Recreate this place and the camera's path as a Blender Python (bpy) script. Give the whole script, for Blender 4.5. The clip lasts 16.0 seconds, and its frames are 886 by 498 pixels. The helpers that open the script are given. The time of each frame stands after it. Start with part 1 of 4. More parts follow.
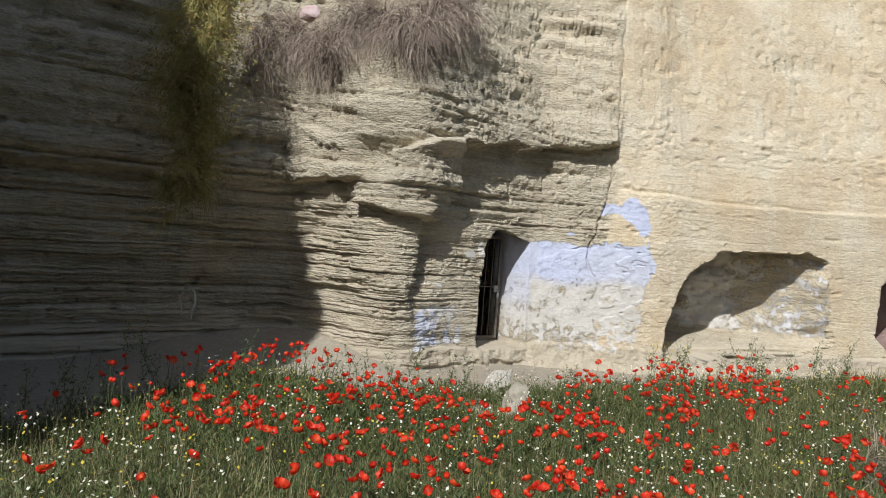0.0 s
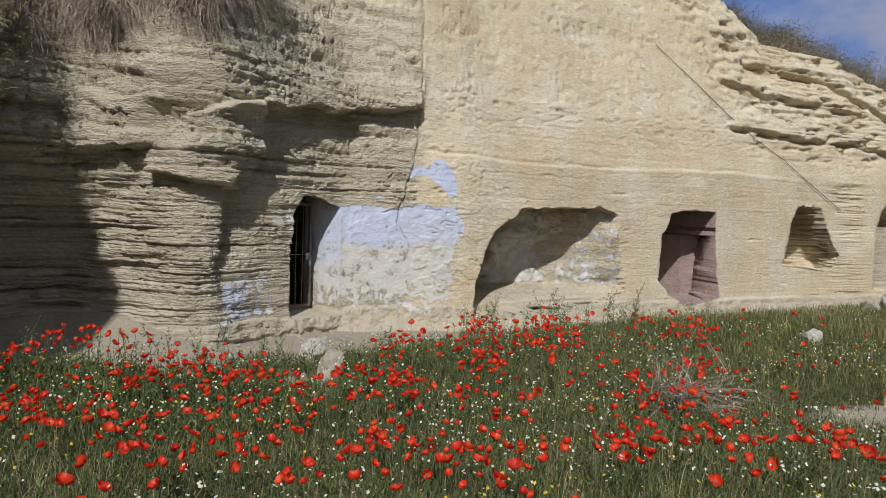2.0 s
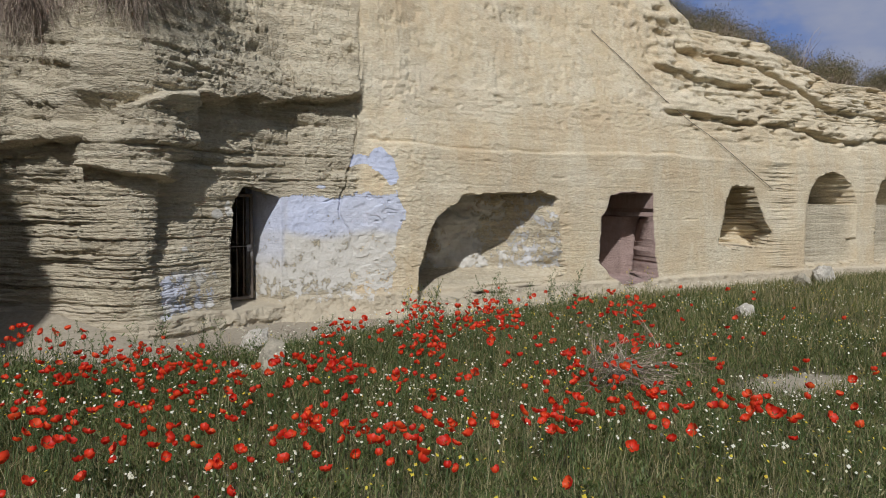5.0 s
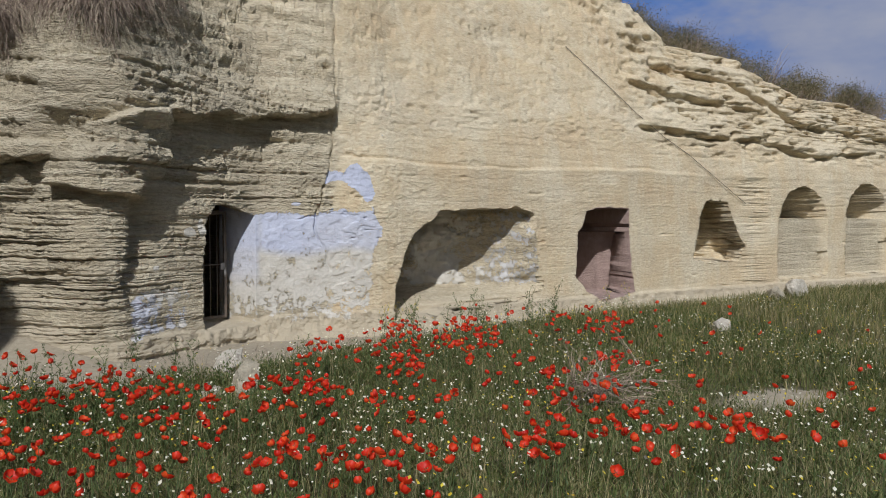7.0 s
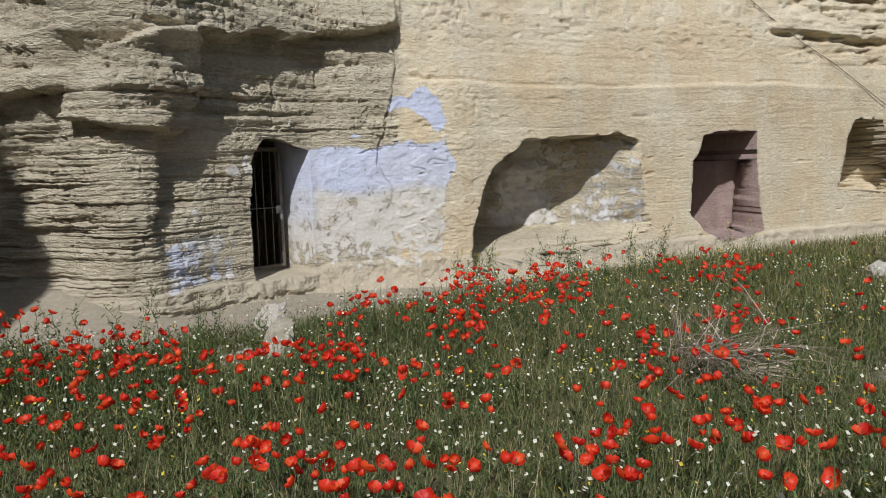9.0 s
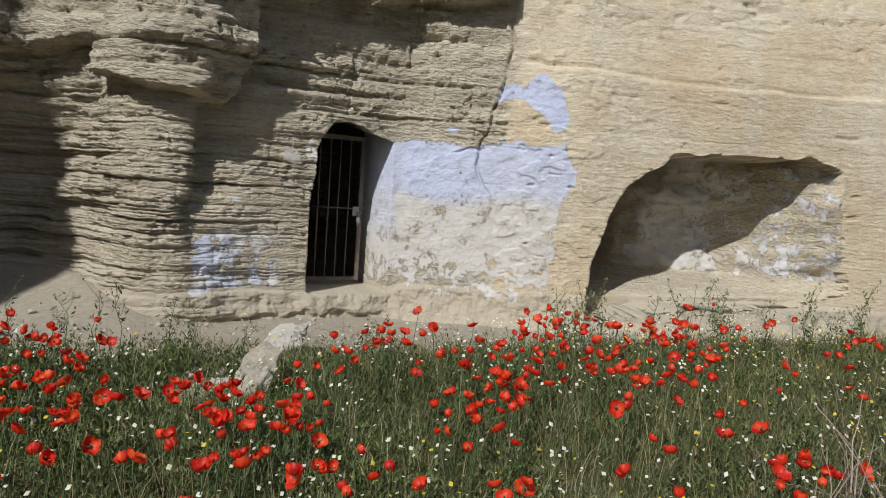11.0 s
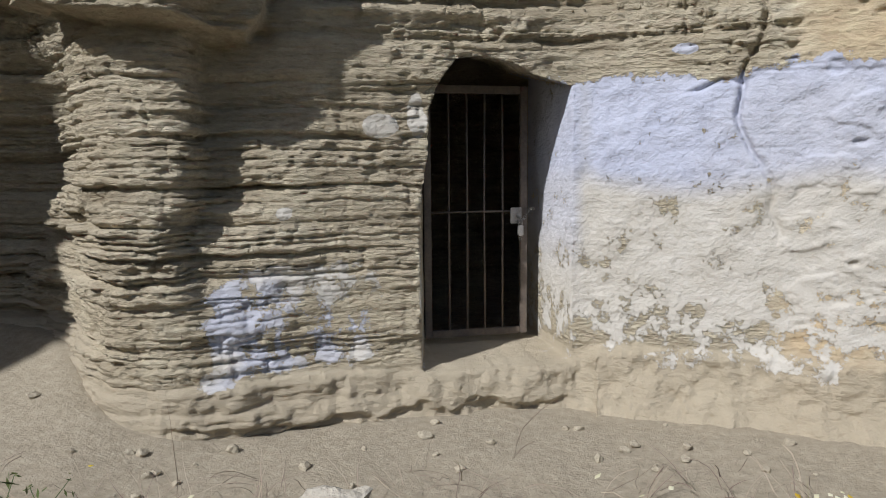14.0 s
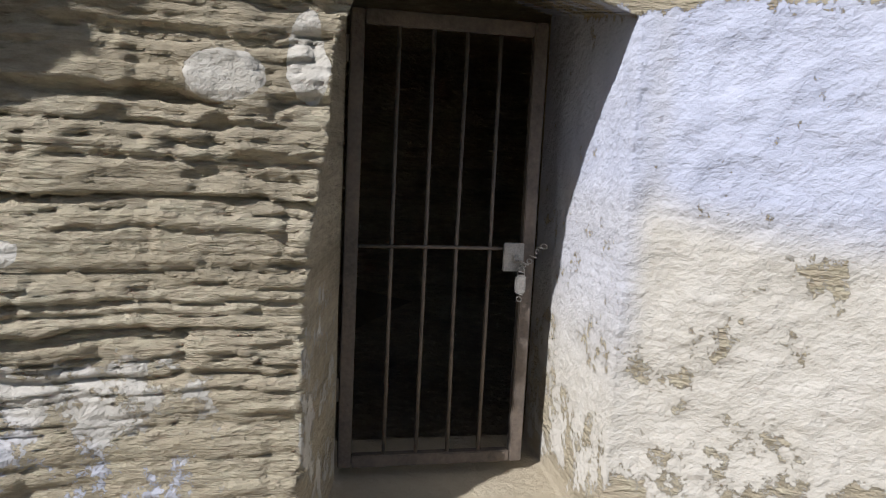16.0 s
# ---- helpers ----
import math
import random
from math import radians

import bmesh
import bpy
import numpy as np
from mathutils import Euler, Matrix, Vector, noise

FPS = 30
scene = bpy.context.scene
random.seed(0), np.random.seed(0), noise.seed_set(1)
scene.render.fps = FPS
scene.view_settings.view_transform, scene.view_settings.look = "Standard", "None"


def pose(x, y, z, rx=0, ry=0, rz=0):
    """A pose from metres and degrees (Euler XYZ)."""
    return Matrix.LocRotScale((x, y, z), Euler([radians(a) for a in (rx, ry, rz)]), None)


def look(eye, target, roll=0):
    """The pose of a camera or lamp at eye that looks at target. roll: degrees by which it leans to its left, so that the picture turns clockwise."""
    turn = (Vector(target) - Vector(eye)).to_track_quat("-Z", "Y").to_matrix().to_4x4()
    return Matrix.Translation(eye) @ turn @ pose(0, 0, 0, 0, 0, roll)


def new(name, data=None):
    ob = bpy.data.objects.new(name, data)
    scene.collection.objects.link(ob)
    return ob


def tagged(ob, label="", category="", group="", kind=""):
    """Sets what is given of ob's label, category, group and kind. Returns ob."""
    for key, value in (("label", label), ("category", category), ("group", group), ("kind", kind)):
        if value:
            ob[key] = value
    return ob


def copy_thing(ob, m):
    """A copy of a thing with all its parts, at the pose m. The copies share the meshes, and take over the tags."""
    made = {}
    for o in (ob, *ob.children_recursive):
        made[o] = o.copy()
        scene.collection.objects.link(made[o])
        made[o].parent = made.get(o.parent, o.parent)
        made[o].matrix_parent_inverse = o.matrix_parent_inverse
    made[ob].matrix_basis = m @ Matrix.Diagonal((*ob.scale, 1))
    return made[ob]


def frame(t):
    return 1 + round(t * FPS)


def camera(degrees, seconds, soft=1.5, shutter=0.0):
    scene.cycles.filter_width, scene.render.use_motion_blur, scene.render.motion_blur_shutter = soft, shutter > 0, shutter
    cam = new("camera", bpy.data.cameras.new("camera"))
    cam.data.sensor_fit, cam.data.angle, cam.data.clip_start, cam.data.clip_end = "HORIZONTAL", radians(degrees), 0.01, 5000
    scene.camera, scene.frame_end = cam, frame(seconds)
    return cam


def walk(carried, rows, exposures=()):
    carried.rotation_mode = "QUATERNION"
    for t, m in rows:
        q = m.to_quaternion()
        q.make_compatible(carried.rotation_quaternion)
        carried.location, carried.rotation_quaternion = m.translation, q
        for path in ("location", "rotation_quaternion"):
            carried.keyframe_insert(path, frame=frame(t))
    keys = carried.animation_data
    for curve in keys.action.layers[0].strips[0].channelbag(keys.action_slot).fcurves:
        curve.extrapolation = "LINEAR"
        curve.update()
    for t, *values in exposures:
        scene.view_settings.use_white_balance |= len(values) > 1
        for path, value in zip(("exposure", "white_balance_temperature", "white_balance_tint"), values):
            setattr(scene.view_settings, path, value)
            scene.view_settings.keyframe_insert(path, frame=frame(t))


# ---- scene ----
cam = camera(61.3, 16.0, soft=1.0)
PATH = [
    (0, (0.0, 0.0, 1.6), (-0.005, 2.0, 1.565), 4.3),
    (0.5, (-0.004, 0.02, 1.562), (0.164, 2.012, 1.493), 3.8),
    (1, (0.026, 0.031, 1.561), (0.31, 2.01, 1.49), 3.0),
    (1.5, (0.076, 0.049, 1.532), (0.453, 2.012, 1.453), 2.4),
    (2, (0.122, 0.09, 1.559), (0.599, 2.03, 1.464), 1.9),
    (2.5, (0.152, 0.116, 1.595), (0.703, 2.036, 1.484), 1.4),
    (3, (0.183, 0.135, 1.554), (0.778, 2.041, 1.443), 0.8),
    (3.5, (0.2, 0.122, 1.534), (0.798, 2.028, 1.424), 0.5),
    (4, (0.225, 0.058, 1.548), (0.83, 1.961, 1.433), 0.4),
    (6.5, (0.309, -0.062, 1.486), (0.888, 1.848, 1.362), 0.3),
    (7, (0.278, 0.058, 1.565), (0.937, 1.945, 1.482), 0.1),
    (7.5, (0.424, 0.278, 1.495), (1.087, 2.163, 1.412), -1.9),
    (8, (0.716, 0.601, 1.46), (1.21, 2.531, 1.29), -2.0),
    (8.5, (0.94, 1.022, 1.465), (1.349, 2.969, 1.257), -2.5),
    (9, (1.217, 1.474, 1.378), (1.574, 3.429, 1.151), -1.7),
    (11.5, (2.569, 4.172, 1.056), (2.25, 6.141, 0.906), 3.4),
    (12, (2.598, 4.84, 1.004), (2.123, 6.775, 0.835), 1.7),
    (12.5, (2.579, 5.388, 1.08), (2.065, 7.307, 0.848), 0.5),
    (13, (2.507, 6.015, 1.117), (1.778, 7.874, 1.003), 0.1),
    (13.5, (2.314, 6.565, 1.146), (1.596, 8.425, 0.99), -0.1),
    (14, (2.184, 7.154, 1.116), (1.467, 9.01, 0.909), -0.5),
    (14.5, (2.02, 7.624, 1.14), (1.172, 9.411, 0.842), 0.3),
    (15, (1.761, 8.216, 1.104), (0.993, 10.047, 0.868), 1.7),
    (15.5, (1.667, 8.734, 1.13), (1.035, 10.618, 0.9), 2.7),
    (16, (1.645, 9.316, 1.214), (0.895, 11.15, 0.94), 2.8),
]
walk(cam, [(t, look(eye, target, roll)) for t, eye, target, roll in PATH], [(0.0, 0.48, 6080, 10), (1.5, 0.22, 6100, 10), (3.5, 0.04, 6130, 10), (7.5, 0.04, 6130, 10), (9.0, 0.19, 6080, 10), (12.5, 0.24, 6120, 11), (14.0, 0.27, 6150, 11), (16.0, 0.54, 6180, 12)])

# ---- daylight ----
SUN = Vector((-0.253, -0.723, 0.643)).normalized()
world = bpy.data.worlds.new("sky")
scene.world = world
world.use_nodes = True
wn = world.node_tree
sky = wn.nodes.new("ShaderNodeTexSky")
sky.sky_type, sky.sun_disc = "NISHITA", False
sky.sun_elevation = math.asin(SUN.z)
sky.sun_rotation = math.atan2(SUN.x, SUN.y)
wn.links.new(sky.outputs["Color"], wn.nodes["Background"].inputs["Color"])
wn.nodes["Background"].inputs["Strength"].default_value = 0.05
sun = new("sun", bpy.data.lights.new("sun", "SUN"))
sun.data.energy, sun.data.angle, sun.data.color = 3.5, radians(0.9), (1.0, 0.975, 0.94)
sun.matrix_world = look(SUN * 30, (0, 0, 0))


# ---- materials ----
def material(name):
    m = bpy.data.materials.new(name)
    m.use_nodes = True
    return m, m.node_tree, m.node_tree.nodes["Principled BSDF"]


def node(nt, kind, **values):
    n = nt.nodes.new("ShaderNode" + kind)
    for k, v in values.items():
        n.inputs[k].default_value = v
    return n


def link(nt, a, b):
    nt.links.new(a, b)


def noise_out(nt, scale, detail=6, rough=0.6, stretch=(1, 1, 1), where=None):
    tc = where or node(nt, "TexCoord").outputs["Object"]
    mp = node(nt, "Mapping")
    mp.inputs["Scale"].default_value = stretch
    link(nt, tc, mp.inputs["Vector"])
    n = node(nt, "TexNoise", Scale=scale, Detail=detail, Roughness=rough)
    link(nt, mp.outputs[0], n.inputs["Vector"])
    return n.outputs["Fac"]


def ramp(nt, fac, *stops):
    r = nt.nodes.new("ShaderNodeValToRGB")
    el = r.color_ramp.elements
    while len(el) < len(stops):
        el.new(0.5)
    for e, (p, c) in zip(el, stops):
        e.position, e.color = p, (*c, 1) if len(c) == 3 else c
    link(nt, fac, r.inputs[0])
    return r.outputs[0]


def mix(nt, fac, a, b, how="MIX"):
    n = nt.nodes.new("ShaderNodeMix")
    n.data_type, n.blend_type = "RGBA", how
    for s, v in ((n.inputs[0], fac), (n.inputs[6], a), (n.inputs[7], b)):
        if isinstance(v, (int, float)):
            s.default_value = v
        elif isinstance(v, tuple):
            s.default_value = (*v, 1)
        else:
            link(nt, v, s)
    return n.outputs[2]


def sums(nt, how, a, b):
    n = nt.nodes.new("ShaderNodeMath")
    n.operation = how
    for s, v in zip(n.inputs, (a, b)):
        if isinstance(v, (int, float)):
            s.default_value = v
        else:
            link(nt, v, s)
    return n.outputs[0]


def bump(nt, bsdf, height, strength, distance):
    b = node(nt, "Bump", Strength=strength, Distance=distance)
    link(nt, height, b.inputs["Height"])
    link(nt, b.outputs[0], bsdf.inputs["Normal"])


def attr(nt, name):
    a = nt.nodes.new("ShaderNodeAttribute")
    a.attribute_name = name
    return a.outputs["Fac"]


def plain(name, a, b, scale=8, rough=0.8, metal=0.0, relief=0.3, dist=0.01):
    """A surface that varies between two colours at two scales."""
    m, nt, p = material(name)
    n1, n2 = noise_out(nt, scale), noise_out(nt, scale * 7, 3)
    c = mix(nt, ramp(nt, n1, (0.35, (0, 0, 0)), (0.65, (1, 1, 1))), a, b)
    c = mix(nt, 0.35, c, ramp(nt, n2, (0.3, tuple(v * 0.5 for v in a)), (0.7, b)))
    link(nt, c, p.inputs["Base Color"])
    p.inputs["Roughness"].default_value, p.inputs["Metallic"].default_value = rough, metal
    bump(nt, p, n2, relief, dist)
    return m


def rock_material():
    m, nt, p = material("cliff_rock")
    big = noise_out(nt, 0.9, 5)
    band = noise_out(nt, 2.2, 8, 0.65, (0.25, 0.25, 5.0))
    fine = noise_out(nt, 22, 8, 0.7, (0.6, 0.6, 1.6))
    spots = noise_out(nt, 6, 10, 0.75)
    grey = ramp(nt, band, (0.30, (0.34, 0.295, 0.22)), (0.5, (0.51, 0.45, 0.345)), (0.72, (0.65, 0.59, 0.47)))
    gold = ramp(nt, noise_out(nt, 0.8, 8, 0.62, (0.8, 0.8, 1.5)), (0.36, (0.54, 0.43, 0.295)), (0.5, (0.57, 0.475, 0.335)), (0.62, (0.63, 0.55, 0.42)))
    c = mix(nt, attr(nt, "warm"), grey, gold)
    streak = noise_out(nt, 1.6, 8, 0.7, (1.6, 1.6, 0.35))
    c = mix(nt, ramp(nt, streak, (0.45, (0, 0, 0)), (0.62, (0.55, 0.55, 0.55))), c, ramp(nt, fine, (0.3, (0.50, 0.455, 0.36)), (0.7, (0.70, 0.64, 0.51))))
    blot = ramp(nt, noise_out(nt, 1.7, 9, 0.7, (1, 1, 1.3)), (0.52, (0, 0, 0)), (0.70, (0.4, 0.4, 0.4)))
    c = mix(nt, blot, c, grey)
    c = mix(nt, 0.45, c, ramp(nt, big, (0.3, (0.40, 0.36, 0.29)), (0.7, (0.70, 0.62, 0.46))), "SOFT_LIGHT")
    c = mix(nt, 0.4, c, ramp(nt, fine, (0.3, (0.22, 0.22, 0.22)), (0.7, (0.75, 0.75, 0.75))), "OVERLAY")
    dirt = mix(nt, 0.5, (0.45, 0.385, 0.28), ramp(nt, spots, (0.3, (0.36, 0.305, 0.22)), (0.7, (0.54, 0.47, 0.355))))
    c = mix(nt, attr(nt, "sand"), c, dirt)
    white = ramp(nt, spots, (0.25, (0.42, 0.385, 0.32)), (0.6, (0.55, 0.52, 0.465)))
    blue = ramp(nt, spots, (0.25, (0.38, 0.405, 0.51)), (0.6, (0.50, 0.525, 0.635)))
    wash = mix(nt, attr(nt, "blue"), white, blue)
    worn = sums(nt, "ADD", attr(nt, "paint"), sums(nt, "MULTIPLY", sums(nt, "SUBTRACT", spots, 0.5), 2.6))
    worn = ramp(nt, worn, (0.485, (0, 0, 0)), (0.515, (1, 1, 1)))
    c = mix(nt, worn, c, wash)
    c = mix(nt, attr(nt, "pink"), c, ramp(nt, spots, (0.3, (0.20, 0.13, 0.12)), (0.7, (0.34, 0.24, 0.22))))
    link(nt, c, p.inputs["Base Color"])
    p.inputs["Roughness"].default_value = 0.95
    seams = noise_out(nt, 9, 10, 0.72, (0.35, 0.35, 6.0))
    bare = sums(nt, "SUBTRACT", 1.0, sums(nt, "MULTIPLY", worn, 0.94))
    calm = sums(nt, "SUBTRACT", 1.0, sums(nt, "MULTIPLY", sums(nt, "MINIMUM", sums(nt, "MULTIPLY", sums(nt, "MAXIMUM", attr(nt, "warm"), attr(nt, "sand")), 1.7), 1.0), 0.94))
    vor = nt.nodes.new("ShaderNodeTexVoronoi")
    vmap = node(nt, "Mapping")
    vmap.inputs["Scale"].default_value = (1.0, 1.0, 2.4)
    link(nt, node(nt, "TexCoord").outputs["Object"], vmap.inputs["Vector"])
    link(nt, vmap.outputs[0], vor.inputs["Vector"])
    vor.inputs["Scale"].default_value = 17.0
    vor.inputs["Detail"].default_value = 3.0
    facet = sums(nt, "MULTIPLY", sums(nt, "MULTIPLY", vor.outputs["Distance"], bare), calm)
    turned = node(nt, "Mapping")
    turned.inputs["Rotation"].default_value = (0, radians(35), 0)
    link(nt, node(nt, "TexCoord").outputs["Object"], turned.inputs["Vector"])
    gouge = sums(nt, "ADD", noise_out(nt, 9, 7, 0.62, (0.85, 0.85, 1.35), turned.outputs[0]), sums(nt, "MULTIPLY", noise_out(nt, 38, 4, 0.6), 0.35))
    h = sums(nt, "ADD", sums(nt, "MULTIPLY", sums(nt, "MULTIPLY", fine, bare), 0.8), sums(nt, "MULTIPLY", sums(nt, "MULTIPLY", spots, sums(nt, "ADD", 0.35, sums(nt, "MULTIPLY", bare, 0.65))), 0.9))
    h = sums(nt, "ADD", h, sums(nt, "MULTIPLY", sums(nt, "MULTIPLY", worn, gouge), 0.75))
    h = sums(nt, "ADD", h, sums(nt, "MULTIPLY", sums(nt, "MULTIPLY", sums(nt, "MULTIPLY", seams, bare), calm), 1.0))
    h = sums(nt, "ADD", h, sums(nt, "MULTIPLY", facet, 0.8))
    h = sums(nt, "ADD", h, sums(nt, "MULTIPLY", worn, 0.32))
    bump(nt, p, h, 0.9, 0.035)
    return m


ROCK = rock_material()


def soil_material():
    m, nt, p = material("soil")
    a, b, d = noise_out(nt, 1.3, 6), noise_out(nt, 18, 8, 0.7), noise_out(nt, 70, 3)
    dust = ramp(nt, b, (0.3, (0.28, 0.24, 0.175)), (0.7, (0.42, 0.365, 0.275)))
    earth = ramp(nt, b, (0.3, (0.055, 0.05, 0.025)), (0.7, (0.16, 0.14, 0.07)))
    c = mix(nt, ramp(nt, sums(nt, "ADD", attr(nt, "green"), sums(nt, "MULTIPLY", sums(nt, "SUBTRACT", a, 0.5), 0.9)), (0.42, (0, 0, 0)), (0.58, (1, 1, 1))), dust, earth)
    link(nt, c, p.inputs["Base Color"])
    p.inputs["Roughness"].default_value = 1.0
    bump(nt, p, sums(nt, "ADD", sums(nt, "ADD", b, sums(nt, "MULTIPLY", d, 0.5)), sums(nt, "MULTIPLY", noise_out(nt, 6, 6, 0.65), 1.2)), 0.55, 0.03)
    return m


SOIL = soil_material()


def leaf_material(name, *stops, through_light=0.35, rough=0.6):
    """Leaves and blades, each of its own tint."""
    m, nt, p = material(name)
    g = nt.nodes.new("ShaderNodeNewGeometry")
    o = nt.nodes.new("ShaderNodeObjectInfo")
    r = nt.nodes.new("ShaderNodeMath")
    r.operation = "FRACT"
    link(nt, sums(nt, "ADD", g.outputs["Random Per Island"], o.outputs["Random"]), r.inputs[0])
    c = ramp(nt, r.outputs[0], *stops)
    c = mix(nt, 0.6, c, ramp(nt, noise_out(nt, 1.1, 5), (0.3, (0.3, 0.3, 0.3)), (0.7, (0.75, 0.75, 0.75))), "OVERLAY")
    link(nt, c, p.inputs["Base Color"])
    p.inputs["Roughness"].default_value = rough
    t = node(nt, "BsdfTranslucent")
    link(nt, c, t.inputs["Color"])
    s = node(nt, "MixShader", Fac=through_light)
    link(nt, p.outputs[0], s.inputs[1])
    link(nt, t.outputs[0], s.inputs[2])
    link(nt, s.outputs[0], nt.nodes["Material Output"].inputs["Surface"])
    return m


GRASS = leaf_material("grass", (0.0, (0.065, 0.085, 0.02)), (0.4, (0.11, 0.125, 0.032)), (0.68, (0.17, 0.165, 0.05)), (0.86, (0.28, 0.235, 0.10)), (1.0, (0.44, 0.36, 0.20)), through_light=0.28)
DRYGRASS = leaf_material("dry_grass", (0.0, (0.20, 0.21, 0.08)), (0.5, (0.36, 0.32, 0.16)), (1.0, (0.55, 0.47, 0.28)))
WEED = leaf_material("weed_leaf", (0.0, (0.05, 0.08, 0.018)), (0.5, (0.095, 0.13, 0.032)), (0.85, (0.155, 0.175, 0.058)), (1.0, (0.27, 0.24, 0.11)), through_light=0.28)
PETAL = leaf_material("poppy_petal", (0.0, (0.58, 0.016, 0.007)), (0.5, (0.80, 0.045, 0.013)), (1.0, (0.88, 0.11, 0.022)), through_light=0.45, rough=0.5)
DAISY = leaf_material("daisy_petal", (0.0, (0.65, 0.62, 0.42)), (1.0, (0.82, 0.80, 0.68)), through_light=0.3)
YELLOW = leaf_material("yellow_petal", (0.0, (0.60, 0.42, 0.03)), (1.0, (0.72, 0.58, 0.06)), through_light=0.3)
TWIG = leaf_material("dry_twig", (0.0, (0.17, 0.12, 0.10)), (0.5, (0.30, 0.235, 0.185)), (1.0, (0.48, 0.40, 0.30)), through_light=0.1, rough=0.9)
BROOM = leaf_material("broom_leaf", (0.0, (0.18, 0.19, 0.05)), (0.5, (0.31, 0.27, 0.085)), (1.0, (0.44, 0.31, 0.12)), through_light=0.25)
SHRUB = leaf_material("shrub_leaf", (0.0, (0.08, 0.08, 0.035)), (0.5, (0.15, 0.13, 0.06)), (1.0, (0.27, 0.21, 0.12)), through_light=0.2)
STALK = plain("stalk", (0.06, 0.10, 0.03), (0.11, 0.15, 0.05), 30)
HEART = plain("poppy_heart", (0.015, 0.012, 0.012), (0.05, 0.06, 0.02), 60)
STONE = plain("stone", (0.27, 0.24, 0.18), (0.46, 0.41, 0.31), 5, 0.95, relief=0.6, dist=0.03)
DUSTY = plain("dusty_stone", (0.36, 0.315, 0.235), (0.50, 0.44, 0.335), 9, 0.95, relief=0.6, dist=0.02)
PALE = plain("pale_stone", (0.34, 0.31, 0.25), (0.58, 0.53, 0.45), 7, 0.95, relief=0.6, dist=0.03)
IRON = plain("rusty_iron", (0.11, 0.095, 0.085), (0.22, 0.175, 0.14), 9, 0.7, 0.35)
STEEL = plain("worn_steel", (0.26, 0.25, 0.235), (0.44, 0.42, 0.39), 20, 0.5, 0.6)
CABLE = plain("cable_sheath", (0.20, 0.17, 0.13), (0.28, 0.24, 0.18), 10)
HOSE = plain("pale_hose", (0.50, 0.46, 0.38), (0.62, 0.58, 0.50), 10)


# ---- noise and mesh helpers ----
def lattice(seed, n=256):
    return np.random.RandomState(seed).rand(n, n)


def vn(x, y, seed):
    """Smooth value noise from 0 to 1."""
    g = lattice(seed)
    xi, yi = np.floor(x).astype(int), np.floor(y).astype(int)
    fx, fy = x - xi, y - yi
    fx, fy = fx * fx * (3 - 2 * fx), fy * fy * (3 - 2 * fy)
    a, b = g[xi % 256, yi % 256], g[(xi + 1) % 256, yi % 256]
    c, d = g[xi % 256, (yi + 1) % 256], g[(xi + 1) % 256, (yi + 1) % 256]
    return (a * (1 - fx) + b * fx) * (1 - fy) + (c * (1 - fx) + d * fx) * fy


def fbm(x, y, seed, octaves=4):
    total, amp = 0.0, 0.5
    for k in range(octaves):
        total = total + amp * vn(x * 2**k + 17.3 * k, y * 2**k + 5.1 * k, seed + k)
        amp *= 0.5
    return total


def smooth(a, b, v):
    t = np.clip((v - a) / (b - a), 0, 1)
    return t * t * (3 - 2 * t)


def mesh_of(name, verts, faces, mat, shade=False):
    me = bpy.data.meshes.new(name)
    verts = np.asarray(verts, np.float32).reshape(-1, 3)
    sizes = np.full(len(faces), faces.shape[1]) if isinstance(faces, np.ndarray) else np.array([len(f) for f in faces])
    loops = faces.ravel() if isinstance(faces, np.ndarray) else np.array([i for f in faces for i in f])
    me.vertices.add(len(verts))
    me.vertices.foreach_set("co", verts.ravel())
    me.loops.add(len(loops))
    me.loops.foreach_set("vertex_index", loops.astype(np.int32))
    me.polygons.add(len(sizes))
    me.polygons.foreach_set("loop_start", np.r_[0, np.cumsum(sizes)[:-1]].astype(np.int32))
    me.update(calc_edges=True)
    me.validate()
    me.materials.append(mat)
    if shade:
        me.polygons.foreach_set("use_smooth", np.ones(len(me.polygons), bool))
    me.update()
    return me


def part(name, data, mat, parent=None, label=""):
    """A mesh, or a bmesh, as one part of a thing."""
    if isinstance(data, bmesh.types.BMesh):
        me = bpy.data.meshes.new(name)
        data.to_mesh(me)
        data.free()
        me.materials.append(mat)
    else:
        me = data
    ob = new(name, me)
    ob.parent = parent
    if label:
        tagged(ob, label)
    return ob


def set_float(me, name, values):
    me.attributes.new(name, "FLOAT", "POINT").data.foreach_set("value", np.ascontiguousarray(values, dtype=np.float32))


# ---- the cliff ----
PLAN = [(-9, 5.5), (-6.5, 7.5), (-4.6, 9.1), (-3.2, 10.3), (-2.4, 10.85), (-1.65, 10.6), (-1.15, 10.24), (-0.78, 10.06), (-0.45, 10.13), (0.15, 10.72),
        (0.52, 10.98), (1.33, 11.54), (3.25, 11.53), (4.0, 11.68), (6.2, 12.2), (8.5, 12.65), (11.3, 13.3), (13.1, 13.55), (20, 14.9), (30, 17.5)]
PX, PY = np.array(PLAN).T


def foot(x):
    """The line along which the cliff stands, slightly rounded."""
    k = np.linspace(-0.09, 0.09, 7)
    return np.mean([np.interp(x + d, PX, PY) for d in k], 0)


